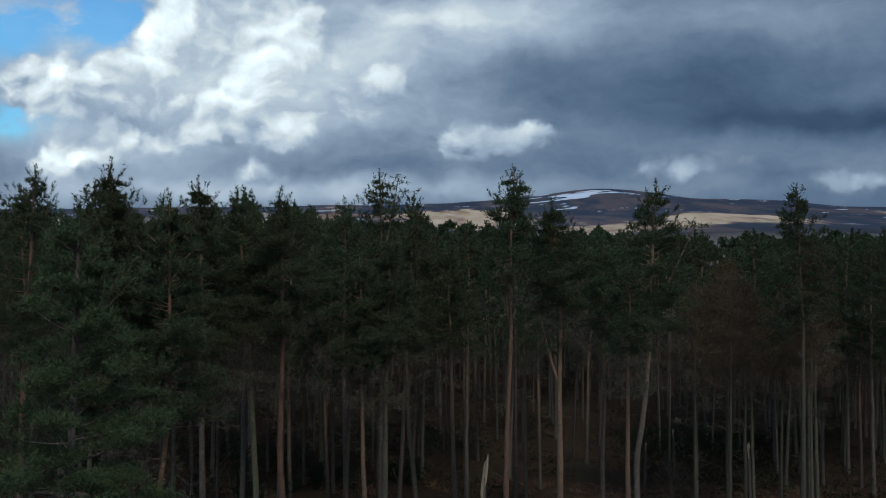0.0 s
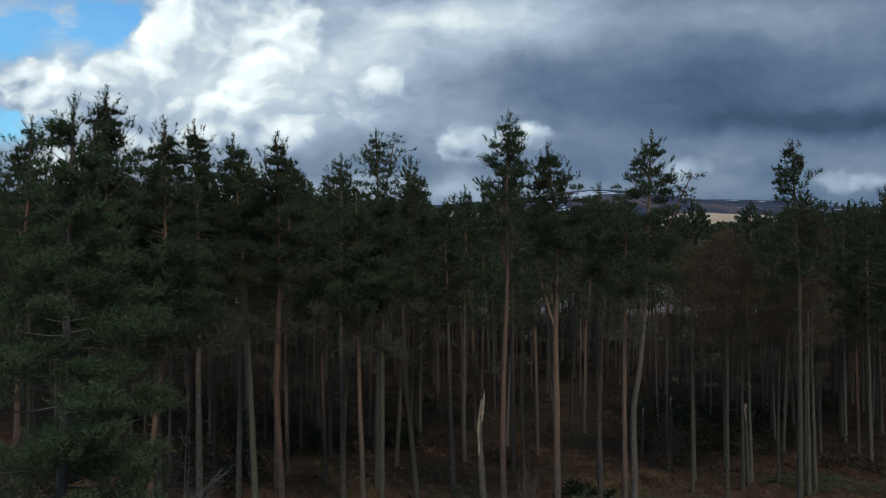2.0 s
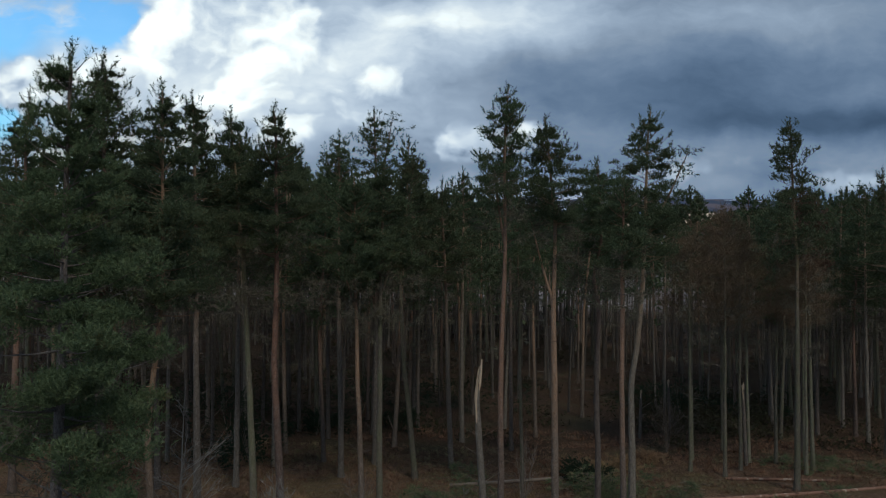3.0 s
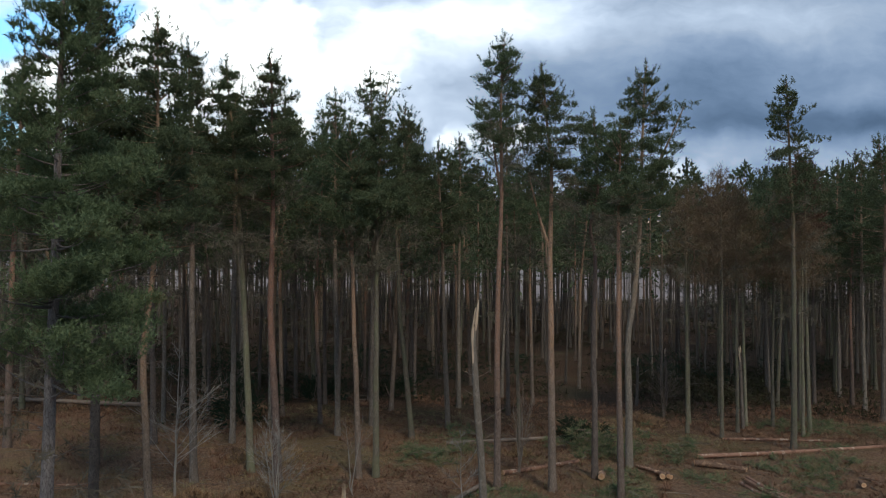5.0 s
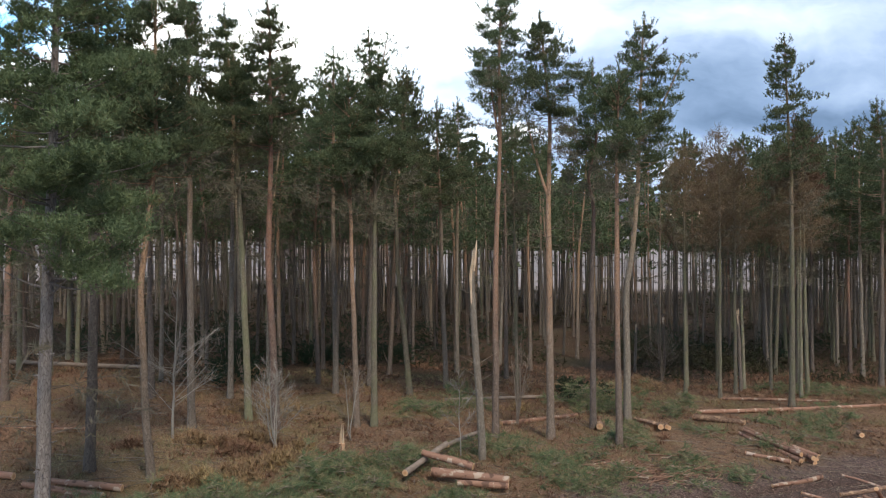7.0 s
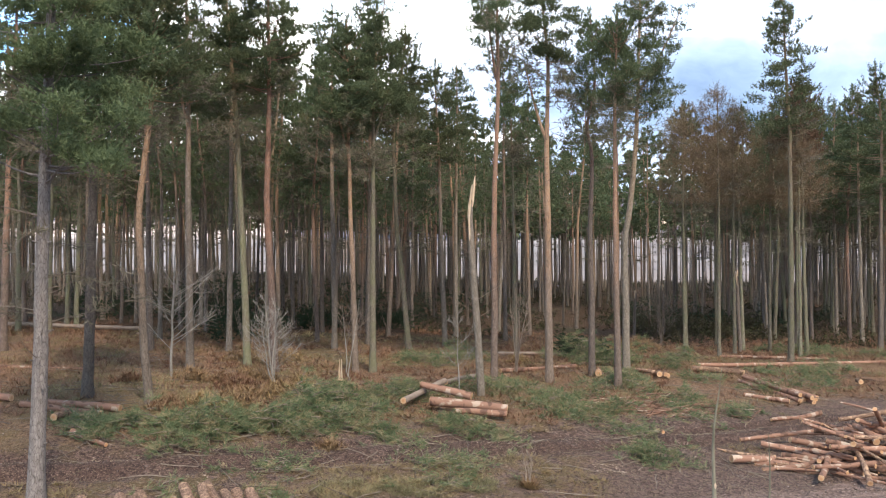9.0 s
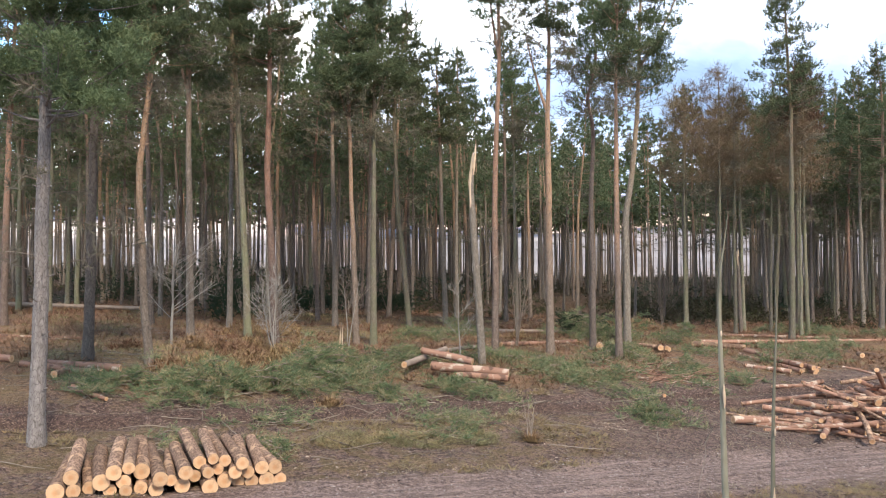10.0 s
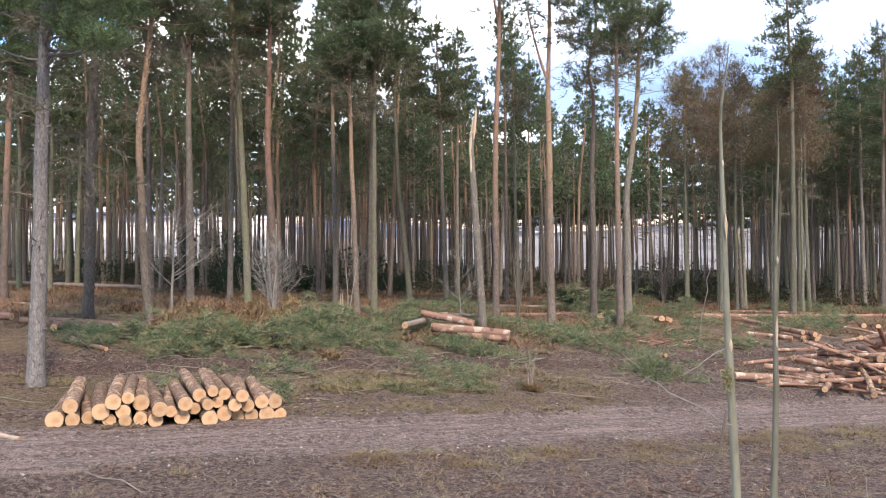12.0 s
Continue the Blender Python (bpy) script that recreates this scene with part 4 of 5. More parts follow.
for x, y in scatter_trees(170, 66, 180, 1.9):
    hh, rr = rng.uniform(8.5, 12.5), rng.uniform(0.09, 0.14)
    q = np.linspace(0, 1, 4)
    far_wood.append(tube(np.stack([x + rng.uniform(-0.4, 0.4) * q, y + 0 * q, g(x, y) - 0.1 + hh * q], 1), rr * (1 - 0.6 * q), 5))
    p = np.array([x, y, g(x, y) + hh]) + rng.normal(size=(14, 3)) * [0.9, 0.9, 1.1]
    far_leaf.append(needles(rng, p, unit(rng.normal(size=(14, 3))), np.full(14, 0.5), 3, 0.5, 0.11))
tagged(new("far_trunks", np_mesh("far_trunks", *join(far_wood), BARK)), "slender trunks deep in the pine stand", "trees", kind="stuff")
tagged(new("far_crowns", np_mesh("far_crowns", *join(far_leaf), NEEDLES, False)), "dark green crowns deep in the pine stand", "trees", kind="stuff")


# ---- broken stems ----
def snag(x, y, top, dbh, bends, label, split):
    """A snapped trunk with pale torn wood at its upper end."""
    z0 = g(x, y)
    h = top - z0
    r = np.random.RandomState(int(x * 10) + 50)
    root = new("broken_trunk")
    root.location = (x, y, z0)
    tagged(root, label, "dead tree")
    zs = np.linspace(0, h - split * 0.35, 14)
    kx = np.interp(zs, [0] + [b[0] - z0 for b in bends], [0] + [b[1] for b in bends])
    zs2 = zs.copy()
    zs2[0] = -0.2
    v, f = tube(np.stack([kx, 0 * zs, zs2], 1), dbh / 2 * (1.05 - 0.3 * zs / h) * np.where(zs > h - split * 0.8, 0.85, 1) * np.where(zs > h - split * 0.42, 0.6, 1), 10, r, 0.06)
    stem_ = part("trunk", np_mesh("snag_trunk", v, f, BARK), root)
    for k in range(5):
        a = (-2.1, -1.3, -2.6, -0.9, 2.2)[k]
        q = np.linspace(0, 1, 7)
        lo, hi = h - split * (1.05, 0.32, 0.62, 0.4, 0.35)[k], h - split * (0.30, 0.0, 0.16, 0.06, 0.1)[k]
        zz = lo + (hi - lo) * q
        cx = np.interp(zz, [0] + [b[0] - z0 for b in bends], [0] + [b[1] for b in bends])
        off = dbh * 0.25
        v, f = tube(np.stack([cx + math.cos(a) * off, math.sin(a) * off + 0 * q, zz], 1), dbh * 0.15 * np.sin(math.pi * (0.12 + 0.86 * q)) ** 0.7 + 0.004, 6, r, 0.22)
        part("splinter", np_mesh("splinter", v, f, FRESH_WOOD, False), stem_, "pale freshly torn wood")
    twigs = []
    for k in range(9):
        z, L, sgn = r.uniform(0.35, 0.8) * h, r.uniform(0.4, 1.1), r.choice([-1, 1])
        q = np.linspace(0, 1, 4)
        c = np.interp(z, [0] + [b[0] - z0 for b in bends], [0] + [b[1] for b in bends])
        twigs.append(tube(np.stack([c + sgn * L * q, r.uniform(-.3, .3) * q, z + L * (0.6 * q)], 1), 0.014 * (1 - 0.7 * q), 3))
    v, f = join(twigs)
    tagged(part("dead_wood", np_mesh("snag_twigs", v, f, TWIG), root), kind="stuff")


snag(2.02, 33.7, 9.35, 0.31, [(3.0, -0.12), (4.5, -0.24), (6.2, -0.35), (7.75, -0.42), (8.6, -0.33), (9.35, -0.24)], "snapped pine trunk with a splintered pale top", 3.1)
snag(19.77, 54.0, 5.2, 0.24, [(5.1, -0.2)], "short snapped grey trunk among the pines", 1.2)
snag(14.6, 61.0, 3.6, 0.22, [(3.4, 0.1)], "low broken stem at the forest edge", 0.7)
snag(17.6, 64.0, 3.9, 0.2, [(3.4, -0.1)], "low broken stem at the forest edge", 0.7)


# ---- bare birches and saplings ----
def bare_tree(name, x, y, height, stem, label, seed, stems=1, spread=0.45, material=None, branches=16, low=0.22, rise=0.9, fine_material=None):
    r = np.random.RandomState(seed)
    root = new(name)
    root.location = (x, y, g(x, y) - 0.04)
    tagged(root, label, "tree", "bare young birches")
    wood, fine = [], []
    for s in range(stems):
        q = np.linspace(0, 1, 9)
        tilt = r.normal(0, 0.10 if stems > 1 else 0.03, 2)
        line = np.stack([tilt[0] * height * q + np.cumsum(r.normal(0, 0.025, 9)), tilt[1] * height * q, height * q * r.uniform(0.8, 1.0) if s else height * q], 1)
        line[0, :2] = r.normal(0, 0.05, 2) if stems > 1 else 0
        wood.append(tube(line, stem * (1 - 0.9 * q), 7))
        for b in range(branches):
            k = r.uniform(low, 0.93)
            p = np.array([np.interp(k, q, line[:, i]) for i in range(3)])
            az, L = r.uniform(0, 6.28), height * spread * (1.05 - k) * r.uniform(0.6, 1.1)
            qq = np.linspace(0, 1, 6)
            bl = p[None, :] + np.stack([math.cos(az) * L * qq, math.sin(az) * L * qq, L * (rise * qq + 0.12 * qq ** 2)], 1) + np.cumsum(r.normal(0, 0.02, (6, 3)), 0) * qq[:, None]
            fine.append(tube(bl, stem * 0.22 * (1 - 0.75 * qq) + 0.003, 3))
            for c in range(12):
                kk = r.uniform(0.25, 0.95)
                p2 = np.array([np.interp(kk, qq, bl[:, i]) for i in range(3)])
                w = unit(np.array([math.cos(az) * 0.6, math.sin(az) * 0.6, 0.5]) + r.normal(size=3) * 0.6)
                L2 = L * r.uniform(0.25, 0.5)
                q3 = np.linspace(0, 1, 3)
                fine.append(tube(p2[None, :] + w[None, :] * (L2 * q3)[:, None] + np.array([0, 0, 0.08])[None, :] * (q3 ** 2)[:, None], 0.006 * (1 - 0.5 * q3), 3))
    for v, f in wood:
        part("stem", np_mesh("birch_stem", v, f, material or PALE_TWIG), root)
    v, f = join(fine)
    tagged(part("twig_spray", np_mesh("birch_twigs", v, f, fine_material or material or PALE_TWIG), root), kind="stuff")


bare_tree("birch_sapling", -10.7, 34.9, 7.0, 0.06, "bare pale birch sapling with wide thin twigs", 1, spread=0.46, branches=26, low=0.16, rise=0.55)
bare_tree("birch_sapling", -6.35, 34.0, 3.9, 0.036, "bare multi-stemmed birch with whitish twigs", 2, stems=4, spread=0.40, branches=14, low=0.12, rise=0.75)
bare_tree("birch_sapling", -3.55, 36.0, 3.6, 0.026, "small bare birch sapling in dead bracken", 3, stems=2, branches=10, fine_material=TWIG)
bare_tree("birch_sapling", 1.15, 34.0, 3.6, 0.03, "small bare birch sapling in dead bracken", 4, stems=1, branches=14)
bare_tree("birch_sapling", 4.1, 41.0, 4.6, 0.03, "clump of thin upright bare grey stems", 5, stems=7, spread=0.2, branches=6, material=TWIG)
bare_tree("birch_sapling", 15.5, 57.0, 4.2, 0.035, "bare bush at the dark forest edge", 6, stems=6, branches=9, low=0.1, spread=0.5, material=DEAD_TWIG)
bare_tree("birch_sapling", 2.74, 23.3, 1.35, 0.02, "low bare shoots with reddish base", 7, stems=3, branches=2, spread=0.25, material=TWIG)


def cut_sapling(x, y, top, r0, bends, scars, label, seed):
    """A thin young trunk trimmed of its branches, with pale torn scars."""
    r = np.random.RandomState(seed)
    z0 = g(x, y)
    root = new("trimmed_sapling")
    root.location = (x, y, z0)
    tagged(root, label, "young tree", "trimmed saplings beside the track")
    h = top - z0
    zs = np.linspace(0, h, 34)
    kx = np.interp(zs, [b[0] - z0 for b in bends], [b[1] for b in bends])
    kx = np.convolve(np.pad(kx, 1, mode="edge"), [0.25, 0.5, 0.25], "valid")
    zs2 = zs.copy()
    zs2[0] = -0.2
    rad = r0 * np.interp(zs / h, [0, 0.5, 0.8, 1], [1.15, 0.78, 0.45, 0.06])
    v, f = tube(np.stack([kx, 0.02 * np.sin(zs * 2), zs2], 1), rad, 10, r, 0.05)
    stem_ = part("stem", np_mesh("sapling_stem", v, f, BARK_YOUNG), root)
    for zc, length, side in scars:
        q = np.linspace(0, 1, 7)
        zz = zc - z0 + length * (q - 0.5)
        cx, rr = np.interp(zz, zs, kx), np.interp(zc - z0, zs, rad)
        prof = np.sin(math.pi * np.clip(q, 0.02, 0.98))
        v, f = tube(np.stack([cx + side * rr * 0.45, 0 * q - rr * 0.8, zz], 1), rr * 0.5 * prof + 0.002, 8, r, 0.12)
        part("torn_scar", np_mesh("scar", v, f, FRESH_WOOD, False), stem_, "pale torn bark scar")
    return root


cut_sapling(2.62, 7.1, 5.28, 0.041, [(-0.5, 0.03), (0.9, 0.015), (1.55, -0.004), (2.39, -0.044), (3.04, -0.066), (3.78, -0.078), (4.3, -0.102), (4.76, -0.117), (4.95, -0.082), (5.28, -0.033)],
            [(2.28, 0.17, 0.4), (3.78, 0.2, 0.4), (2.80, 0.12, 0.7), (4.3, 0.05, 0.6), (4.72, 0.04, 0.6)], "trimmed greenish sapling stem beside the track", 21)
cut_sapling(2.92, 7.0, 4.77, 0.031, [(-0.5, -0.06), (1.57, -0.041), (2.4, -0.016), (3.05, -0.006), (3.78, 0.01), (4.28, 0.028), (4.5, 0.03), (4.77, 0.01)],
            [(2.9, 0.3, 0.4), (3.5, 0.06, 0.5)], "slim trimmed greenish sapling stem beside the track", 22)


# ---- logs ----
def log(p0, p1, r0, r1, label, group="", material=None, seed=0, bend=0.02, name="log"):
    """A felled stem from p0 to p1 with sawn ends of its own."""
    r = np.random.RandomState(seed)
    p0, p1 = Vector(p0), Vector(p1)
    length = (p1 - p0).length
    root = new(name)
    root.matrix_world = Matrix.Translation((p0 + p1) / 2) @ (p1 - p0).to_track_quat("X", "Z").to_matrix().to_4x4()
    tagged(root, label, "log", group)
    n = max(5, int(length * 2.2))
    q = np.linspace(0, 1, n)
    line = np.stack([length * (q - 0.5), bend * np.sin(q * math.pi) * r.uniform(-1, 1) + 0 * q, bend * np.sin(q * 5 + r.uniform(0, 6)) * 0.5], 1)
    rad = (r0 + (r1 - r0) * q) * (1 + r.uniform(-0.03, 0.03, n))
    v, f = tube(line, rad, 14, r, 0.035)
    part("bark", np_mesh("log_bark", v, f, material or LOG_BARK), root)
    for end, way_ in ((0, -1), (-1, 1)):
        ring = v[:14] if end == 0 else v[-14:]
        c = ring.mean(0)
        disc = np.concatenate([ring * 1.0 + [way_ * 0.004, 0, 0], (ring - c) * 0.985 + c + [way_ * 0.012, 0, 0], [c + [way_ * 0.013, 0, 0]]])
        faces = [(j, (j + 1) % 14, 14 + (j + 1) % 14, 14 + j) for j in range(14)] + [(14 + j, 14 + (j + 1) % 14, 28, 28) for j in range(14)]
        bm = bmesh.new()
        vs = [bm.verts.new(p) for p in disc]
        for a in faces:
            ids = list(dict.fromkeys(a))
            bm.faces.new([vs[i] for i in ids])
        bmesh.ops.recalc_face_normals(bm, faces=bm.faces)
        me = bpy.data.meshes.new("cut_end")
        bm.to_mesh(me)
        bm.free()
        me.materials.append(CUT)
        part("cut_end", me, root, "pale sawn end grain")
    return root


# the stack beside the track: place along the front, height of the middle, radius
FRONT, ALONG, AXIS = (-7.17, 16.35), (0.93, 0.367), (-0.367, 0.93)
BOTTOM = [(0.04, 0.45, 0.170), (0.34, 0.41, 0.141), (0.64, 0.40, 0.132), (1.00, 0.37, 0.133), (1.29, 0.35, 0.120), (1.57, 0.35, 0.130), (1.85, 0.33, 0.146), (2.36, 0.32, 0.157),
          (2.88, 0.29, 0.159), (3.20, 0.30, 0.155), (3.50, 0.24, 0.141), (3.77, 0.22, 0.138), (4.08, 0.22, 0.165), (4.38, 0.20, 0.133)]
UPPER = [(0.30, 0.69, 0.150), (0.84, 0.55, 0.170), (1.08, 0.74, 0.150), (1.25, 0.52, 0.140), (1.35, 0.79, 0.120), (1.59, 0.62, 0.165), (1.92, 0.55, 0.150), (2.14, 0.46, 0.117), (2.41, 0.60, 0.142),
         (2.62, 0.44, 0.125), (2.72, 0.72, 0.134), (2.85, 0.56, 0.115), (2.97, 0.80, 0.109), (3.07, 0.54, 0.118), (3.22, 0.72, 0.130), (3.41, 0.49, 0.132), (3.53, 0.69, 0.130), (3.67, 0.45, 0.140), (3.97, 0.49, 0.142), (4.26, 0.47, 0.150)]
rng = np.random.RandomState(5)
for k, (s, z, r) in enumerate(BOTTOM + UPPER):
    x0, y0 = FRONT[0] + ALONG[0] * s, FRONT[1] + ALONG[1] * s
    back = rng.uniform(-0.22, 0.22) - (0.35 if k in (16, 20) else 0)
    ln = rng.uniform(2.1, 2.75)
    ax = AXIS[0] + rng.normal(0, 0.04)
    p0 = (x0 + ax * back, y0 + AXIS[1] * back, z)
    p1 = (x0 + ax * (back + ln), y0 + AXIS[1] * (back + ln), z + 0.03 * ln * 0.9 + rng.normal(0, 0.012))
    log(p0, p1, r, r * rng.uniform(0.86, 1.0), "sawn pine log with scaly brown bark in a roadside stack", "logs in the roadside stack", seed=900 + k)


def ground_log(x0, y0, x1, y1, r0, r1, label, group="", material=None, seed=0, lift=0.0, lift1=0.0, bend=0.04):
    return log((x0, y0, g(x0, y0) + r0 * 0.8 + lift), (x1, y1, g(x1, y1) + r1 * 0.8 + lift1), r0, r1, label, group, material, seed, bend)


# cut lengths lying in the clearing
ground_log(0.0, 30.6, 2.75, 30.2, 0.17, 0.16, "reddish peeled log lying across the brash", "felled logs in the clearing", PEELED, 1, 0.2, 0.2)
ground_log(0.9, 29.9, 2.7, 30.0, 0.10, 0.12, "reddish peeled log lying across the brash", "felled logs in the clearing", PEELED, 2, 0.12, 0.12)
ground_log(-0.35, 31.6, 1.5, 30.9, 0.12, 0.14, "reddish peeled log propped on others", "felled logs in the clearing", PEELED, 3, 0.62, 0.4)
ground_log(-0.95, 29.9, 0.55, 34.0, 0.11, 0.12, "grey-barked log lying on brash", "felled logs in the clearing", GREY_WOOD, 4, 0.32, 0.4, 0.01)
ground_log(0.6, 34.2, 2.0, 37.6, 0.10, 0.09, "thin grey log behind the snapped pine", "felled logs in the clearing", GREY_WOOD, 5, 0.35, 0.2)
ground_log(3.3, 40.5, 7.4, 43.5, 0.12, 0.10, "long thin fallen log with pale bark", "felled logs in the clearing", PEELED, 6)
ground_log(0.6, 46.5, 8.5, 49.5, 0.11, 0.09, "long grey fallen stem between the pines", "felled logs in the clearing", GREY_WOOD, 7)
ground_log(13.6, 43.9, 15.85, 42.7, 0.15, 0.17, "thick dark log with a pale sawn end", "felled logs in the clearing", LOG_BARK, 8)
ground_log(14.2, 45.5, 27.5, 49.5, 0.12, 0.09, "very long fallen pine stem", "felled logs in the clearing", PEELED, 9)
ground_log(17.2, 50.2, 24.0, 50.6, 0.09, 0.08, "thin pale fallen stem", "felled logs in the clearing", PEELED, 10)
ground_log(-30.0, 54.6, -18.6, 53.8, 0.15, 0.13, "long pale fallen stem at the forest floor", "felled logs in the clearing", GREY_WOOD, 11, 0.1, 0.1)
ground_log(-12.4, 27.4, -9.9, 27.1, 0.11, 0.12, "short peeled log beside the near pines", "felled logs in the clearing", PEELED, 12)
ground_log(-12.9, 26.8, -10.2, 26.3, 0.10, 0.11, "short peeled log beside the near pines", "felled logs in the clearing", PEELED, 13)
ground_log(-17.0, 28.2, -13.6, 27.6, 0.12, 0.12, "reddish log lying in dead grass", "felled logs in the clearing", PEELED, 14)
ground_log(-19.5, 35.0, -14.6, 35.6, 0.08, 0.08, "thin pale log lying in dead grass", "felled logs in the clearing", PEELED, 15)
ground_log(-10.2, 24.3, -8.95, 23.5, 0.10, 0.06, "broken pale log end among brash", "felled logs in the clearing", PEELED, 16)
for k, (dx, up, short) in enumerate(((0.0, 0.0, 0.0), (0.27, 0.0, 0.2), (0.55, 0.0, -0.1), (0.84, 0.0, 0.4), (0.14, 0.2, 0.3), (0.43, 0.2, -0.2), (1.15, 0.0, 0.9))):
    ground_log(14.8 + dx * 0.9, 40.6 - short, 15.75 + dx, 35.9 + short, 0.09, 0.105, "reddish log in a small bundle", "logs in the small bundle", PEELED, 17 + k, up, up)
ground_log(13.7, 36.8, 15.2, 35.7, 0.09, 0.10, "reddish log beside a small bundle", "logs in the small bundle", PEELED, 28)
ground_log(13.2, 32.6, 15.7, 33.9, 0.07, 0.10, "pale torn log lying in churned mud", "felled logs in the clearing", PEELED, 29, 0.03, 0.05, 0.12)
ground_log(10.3, 42.9, 11.5, 40.9, 0.08, 0.12, "short dark log with a pale cut end", "felled logs in the clearing", LOG_BARK, 23, 0.06, 0.06)

for ox, oy, orad in ((7.95, 40.4, 0.16), (11.0, 40.9, 0.14), (11.35, 41.1, 0.11), (20.6, 40.6, 0.12), (-11.1, 25.4, 0.11), (8.1, 29.6, 0.06), (24.5, 43.0, 0.15)):
    ground_log(ox + 0.12, oy + 0.3, ox, oy - 0.3, orad * 0.95, orad, "short sawn offcut with a pale round face", "offcuts in the clearing", LOG_BARK, int(oy * 10), 0.12, 0.12, 0.0)
ground_log(-8.05, 15.35, -7.25, 15.2, 0.05, 0.035, "pale split piece of wood beside the stack", "felled logs in the clearing", CHIPS, 61)

# the loose heap of thin stems beside the track
rng = np.random.RandomState(9)
for k in range(124):
    t_ = rng.uniform(0, 1)
    cx, cy = 11.9 + 5.8 * t_ + rng.normal(0, 0.35), 27.2 + 1.4 * t_ + rng.normal(0, 0.55)
    hgt = max(0.0, 1.55 * (1 - abs(cx - 15.4) / 3.6)) * rng.uniform(0, 1) ** 0.8
    az, ln = rng.normal(-0.35, 0.8), rng.uniform(1.0, 3.1)
    r0 = rng.uniform(0.04, 0.115)
    dx, dy = math.cos(az) * ln / 2, math.sin(az) * ln / 2
    z = g(cx, cy) + r0 * 0.8 + hgt
    tip = rng.normal(-0.1, 0.2) * ln / 2
    tip = max(-hgt, min(hgt, tip))
    log((cx - dx, cy - dy, z - tip), (cx + dx, cy + dy, z + tip), r0 * 0.85, r0, "thin peeled pine stem in a loose heap", "stems in the loose heap", PEELED if k % 4 else LOG_BARK, 700 + k, 0.06)
ground_log(9.75, 27.25, 12.3, 27.8, 0.13, 0.11, "thin peeled pine stem jutting from the heap", "stems in the loose heap", PEELED, 41)
ground_log(10.9, 29.6, 15.2, 29.9, 0.07, 0.09, "thin peeled pine stem jutting from the heap", "stems in the loose heap", PEELED, 42, 0.1, 0.7)
ground_log(11.0, 26.9, 14.6, 26.4, 0.07, 0.06, "thin peeled pine stem lying by the track", "stems in the loose heap", PEELED, 43)


# ---- stumps ----
def stump(x, y, r, h, label, seed, splinter=0.0):
    rr = np.random.RandomState(seed)
    root = new("stump")
    root.matrix_world = Matrix.Translation((x, y, g(x, y))) @ pose(0, 0, 0, 0, -90, 0)
    tagged(root, label, "stump")
    q = np.array([-0.12, 0.02, 0.1, h * 0.6, h])
    v, f = tube(np.stack([q, 0 * q, 0 * q], 1), r * np.array([1.4, 1.25, 1.08, 1.0, 0.98]), 14, rr, 0.06)
    part("bark", np_mesh("stump_bark", v, f, LOG_BARK), root)
    top = v[-14:]
    bm = bmesh.new()
    vs = [bm.verts.new(p + np.array([0.004, 0, 0])) for p in top]
    bm.faces.new(vs)
    bmesh.ops.recalc_face_normals(bm, faces=bm.faces)
    me = bpy.data.meshes.new("cut_top")
    bm.to_mesh(me)
    bm.free()
    me.materials.append(CUT)
    part("cut_top", me, root, "pale sawn top")
    if splinter:
        pts = []
        for k in range(5):
            a = rr.uniform(0, 6.28)
            q = np.linspace(0, 1, 4)
            pts.append(tube(np.stack([h - 0.02 + splinter * rr.uniform(0.4, 1) * q, math.cos(a) * r * 0.5 + 0 * q, math.sin(a) * r * 0.5 + 0 * q], 1), r * 0.35 * (1 - 0.85 * q), 5, rr, 0.2))
        v, f = join(pts)
        part("splinters", np_mesh("splinters", v, f, FRESH_WOOD, False), root, "pale upright splinters")


stump(-3.62, 33.8, 0.13, 0.35, "splintered pine stump with pale torn wood", 3, 0.9)
stump(6.9, 49.5, 0.14, 0.6, "grey stump at the forest edge", 4, 0.4)
stump(22.5, 40.5, 0.18, 0.35, "fresh pine stump with a pale cut top", 6)


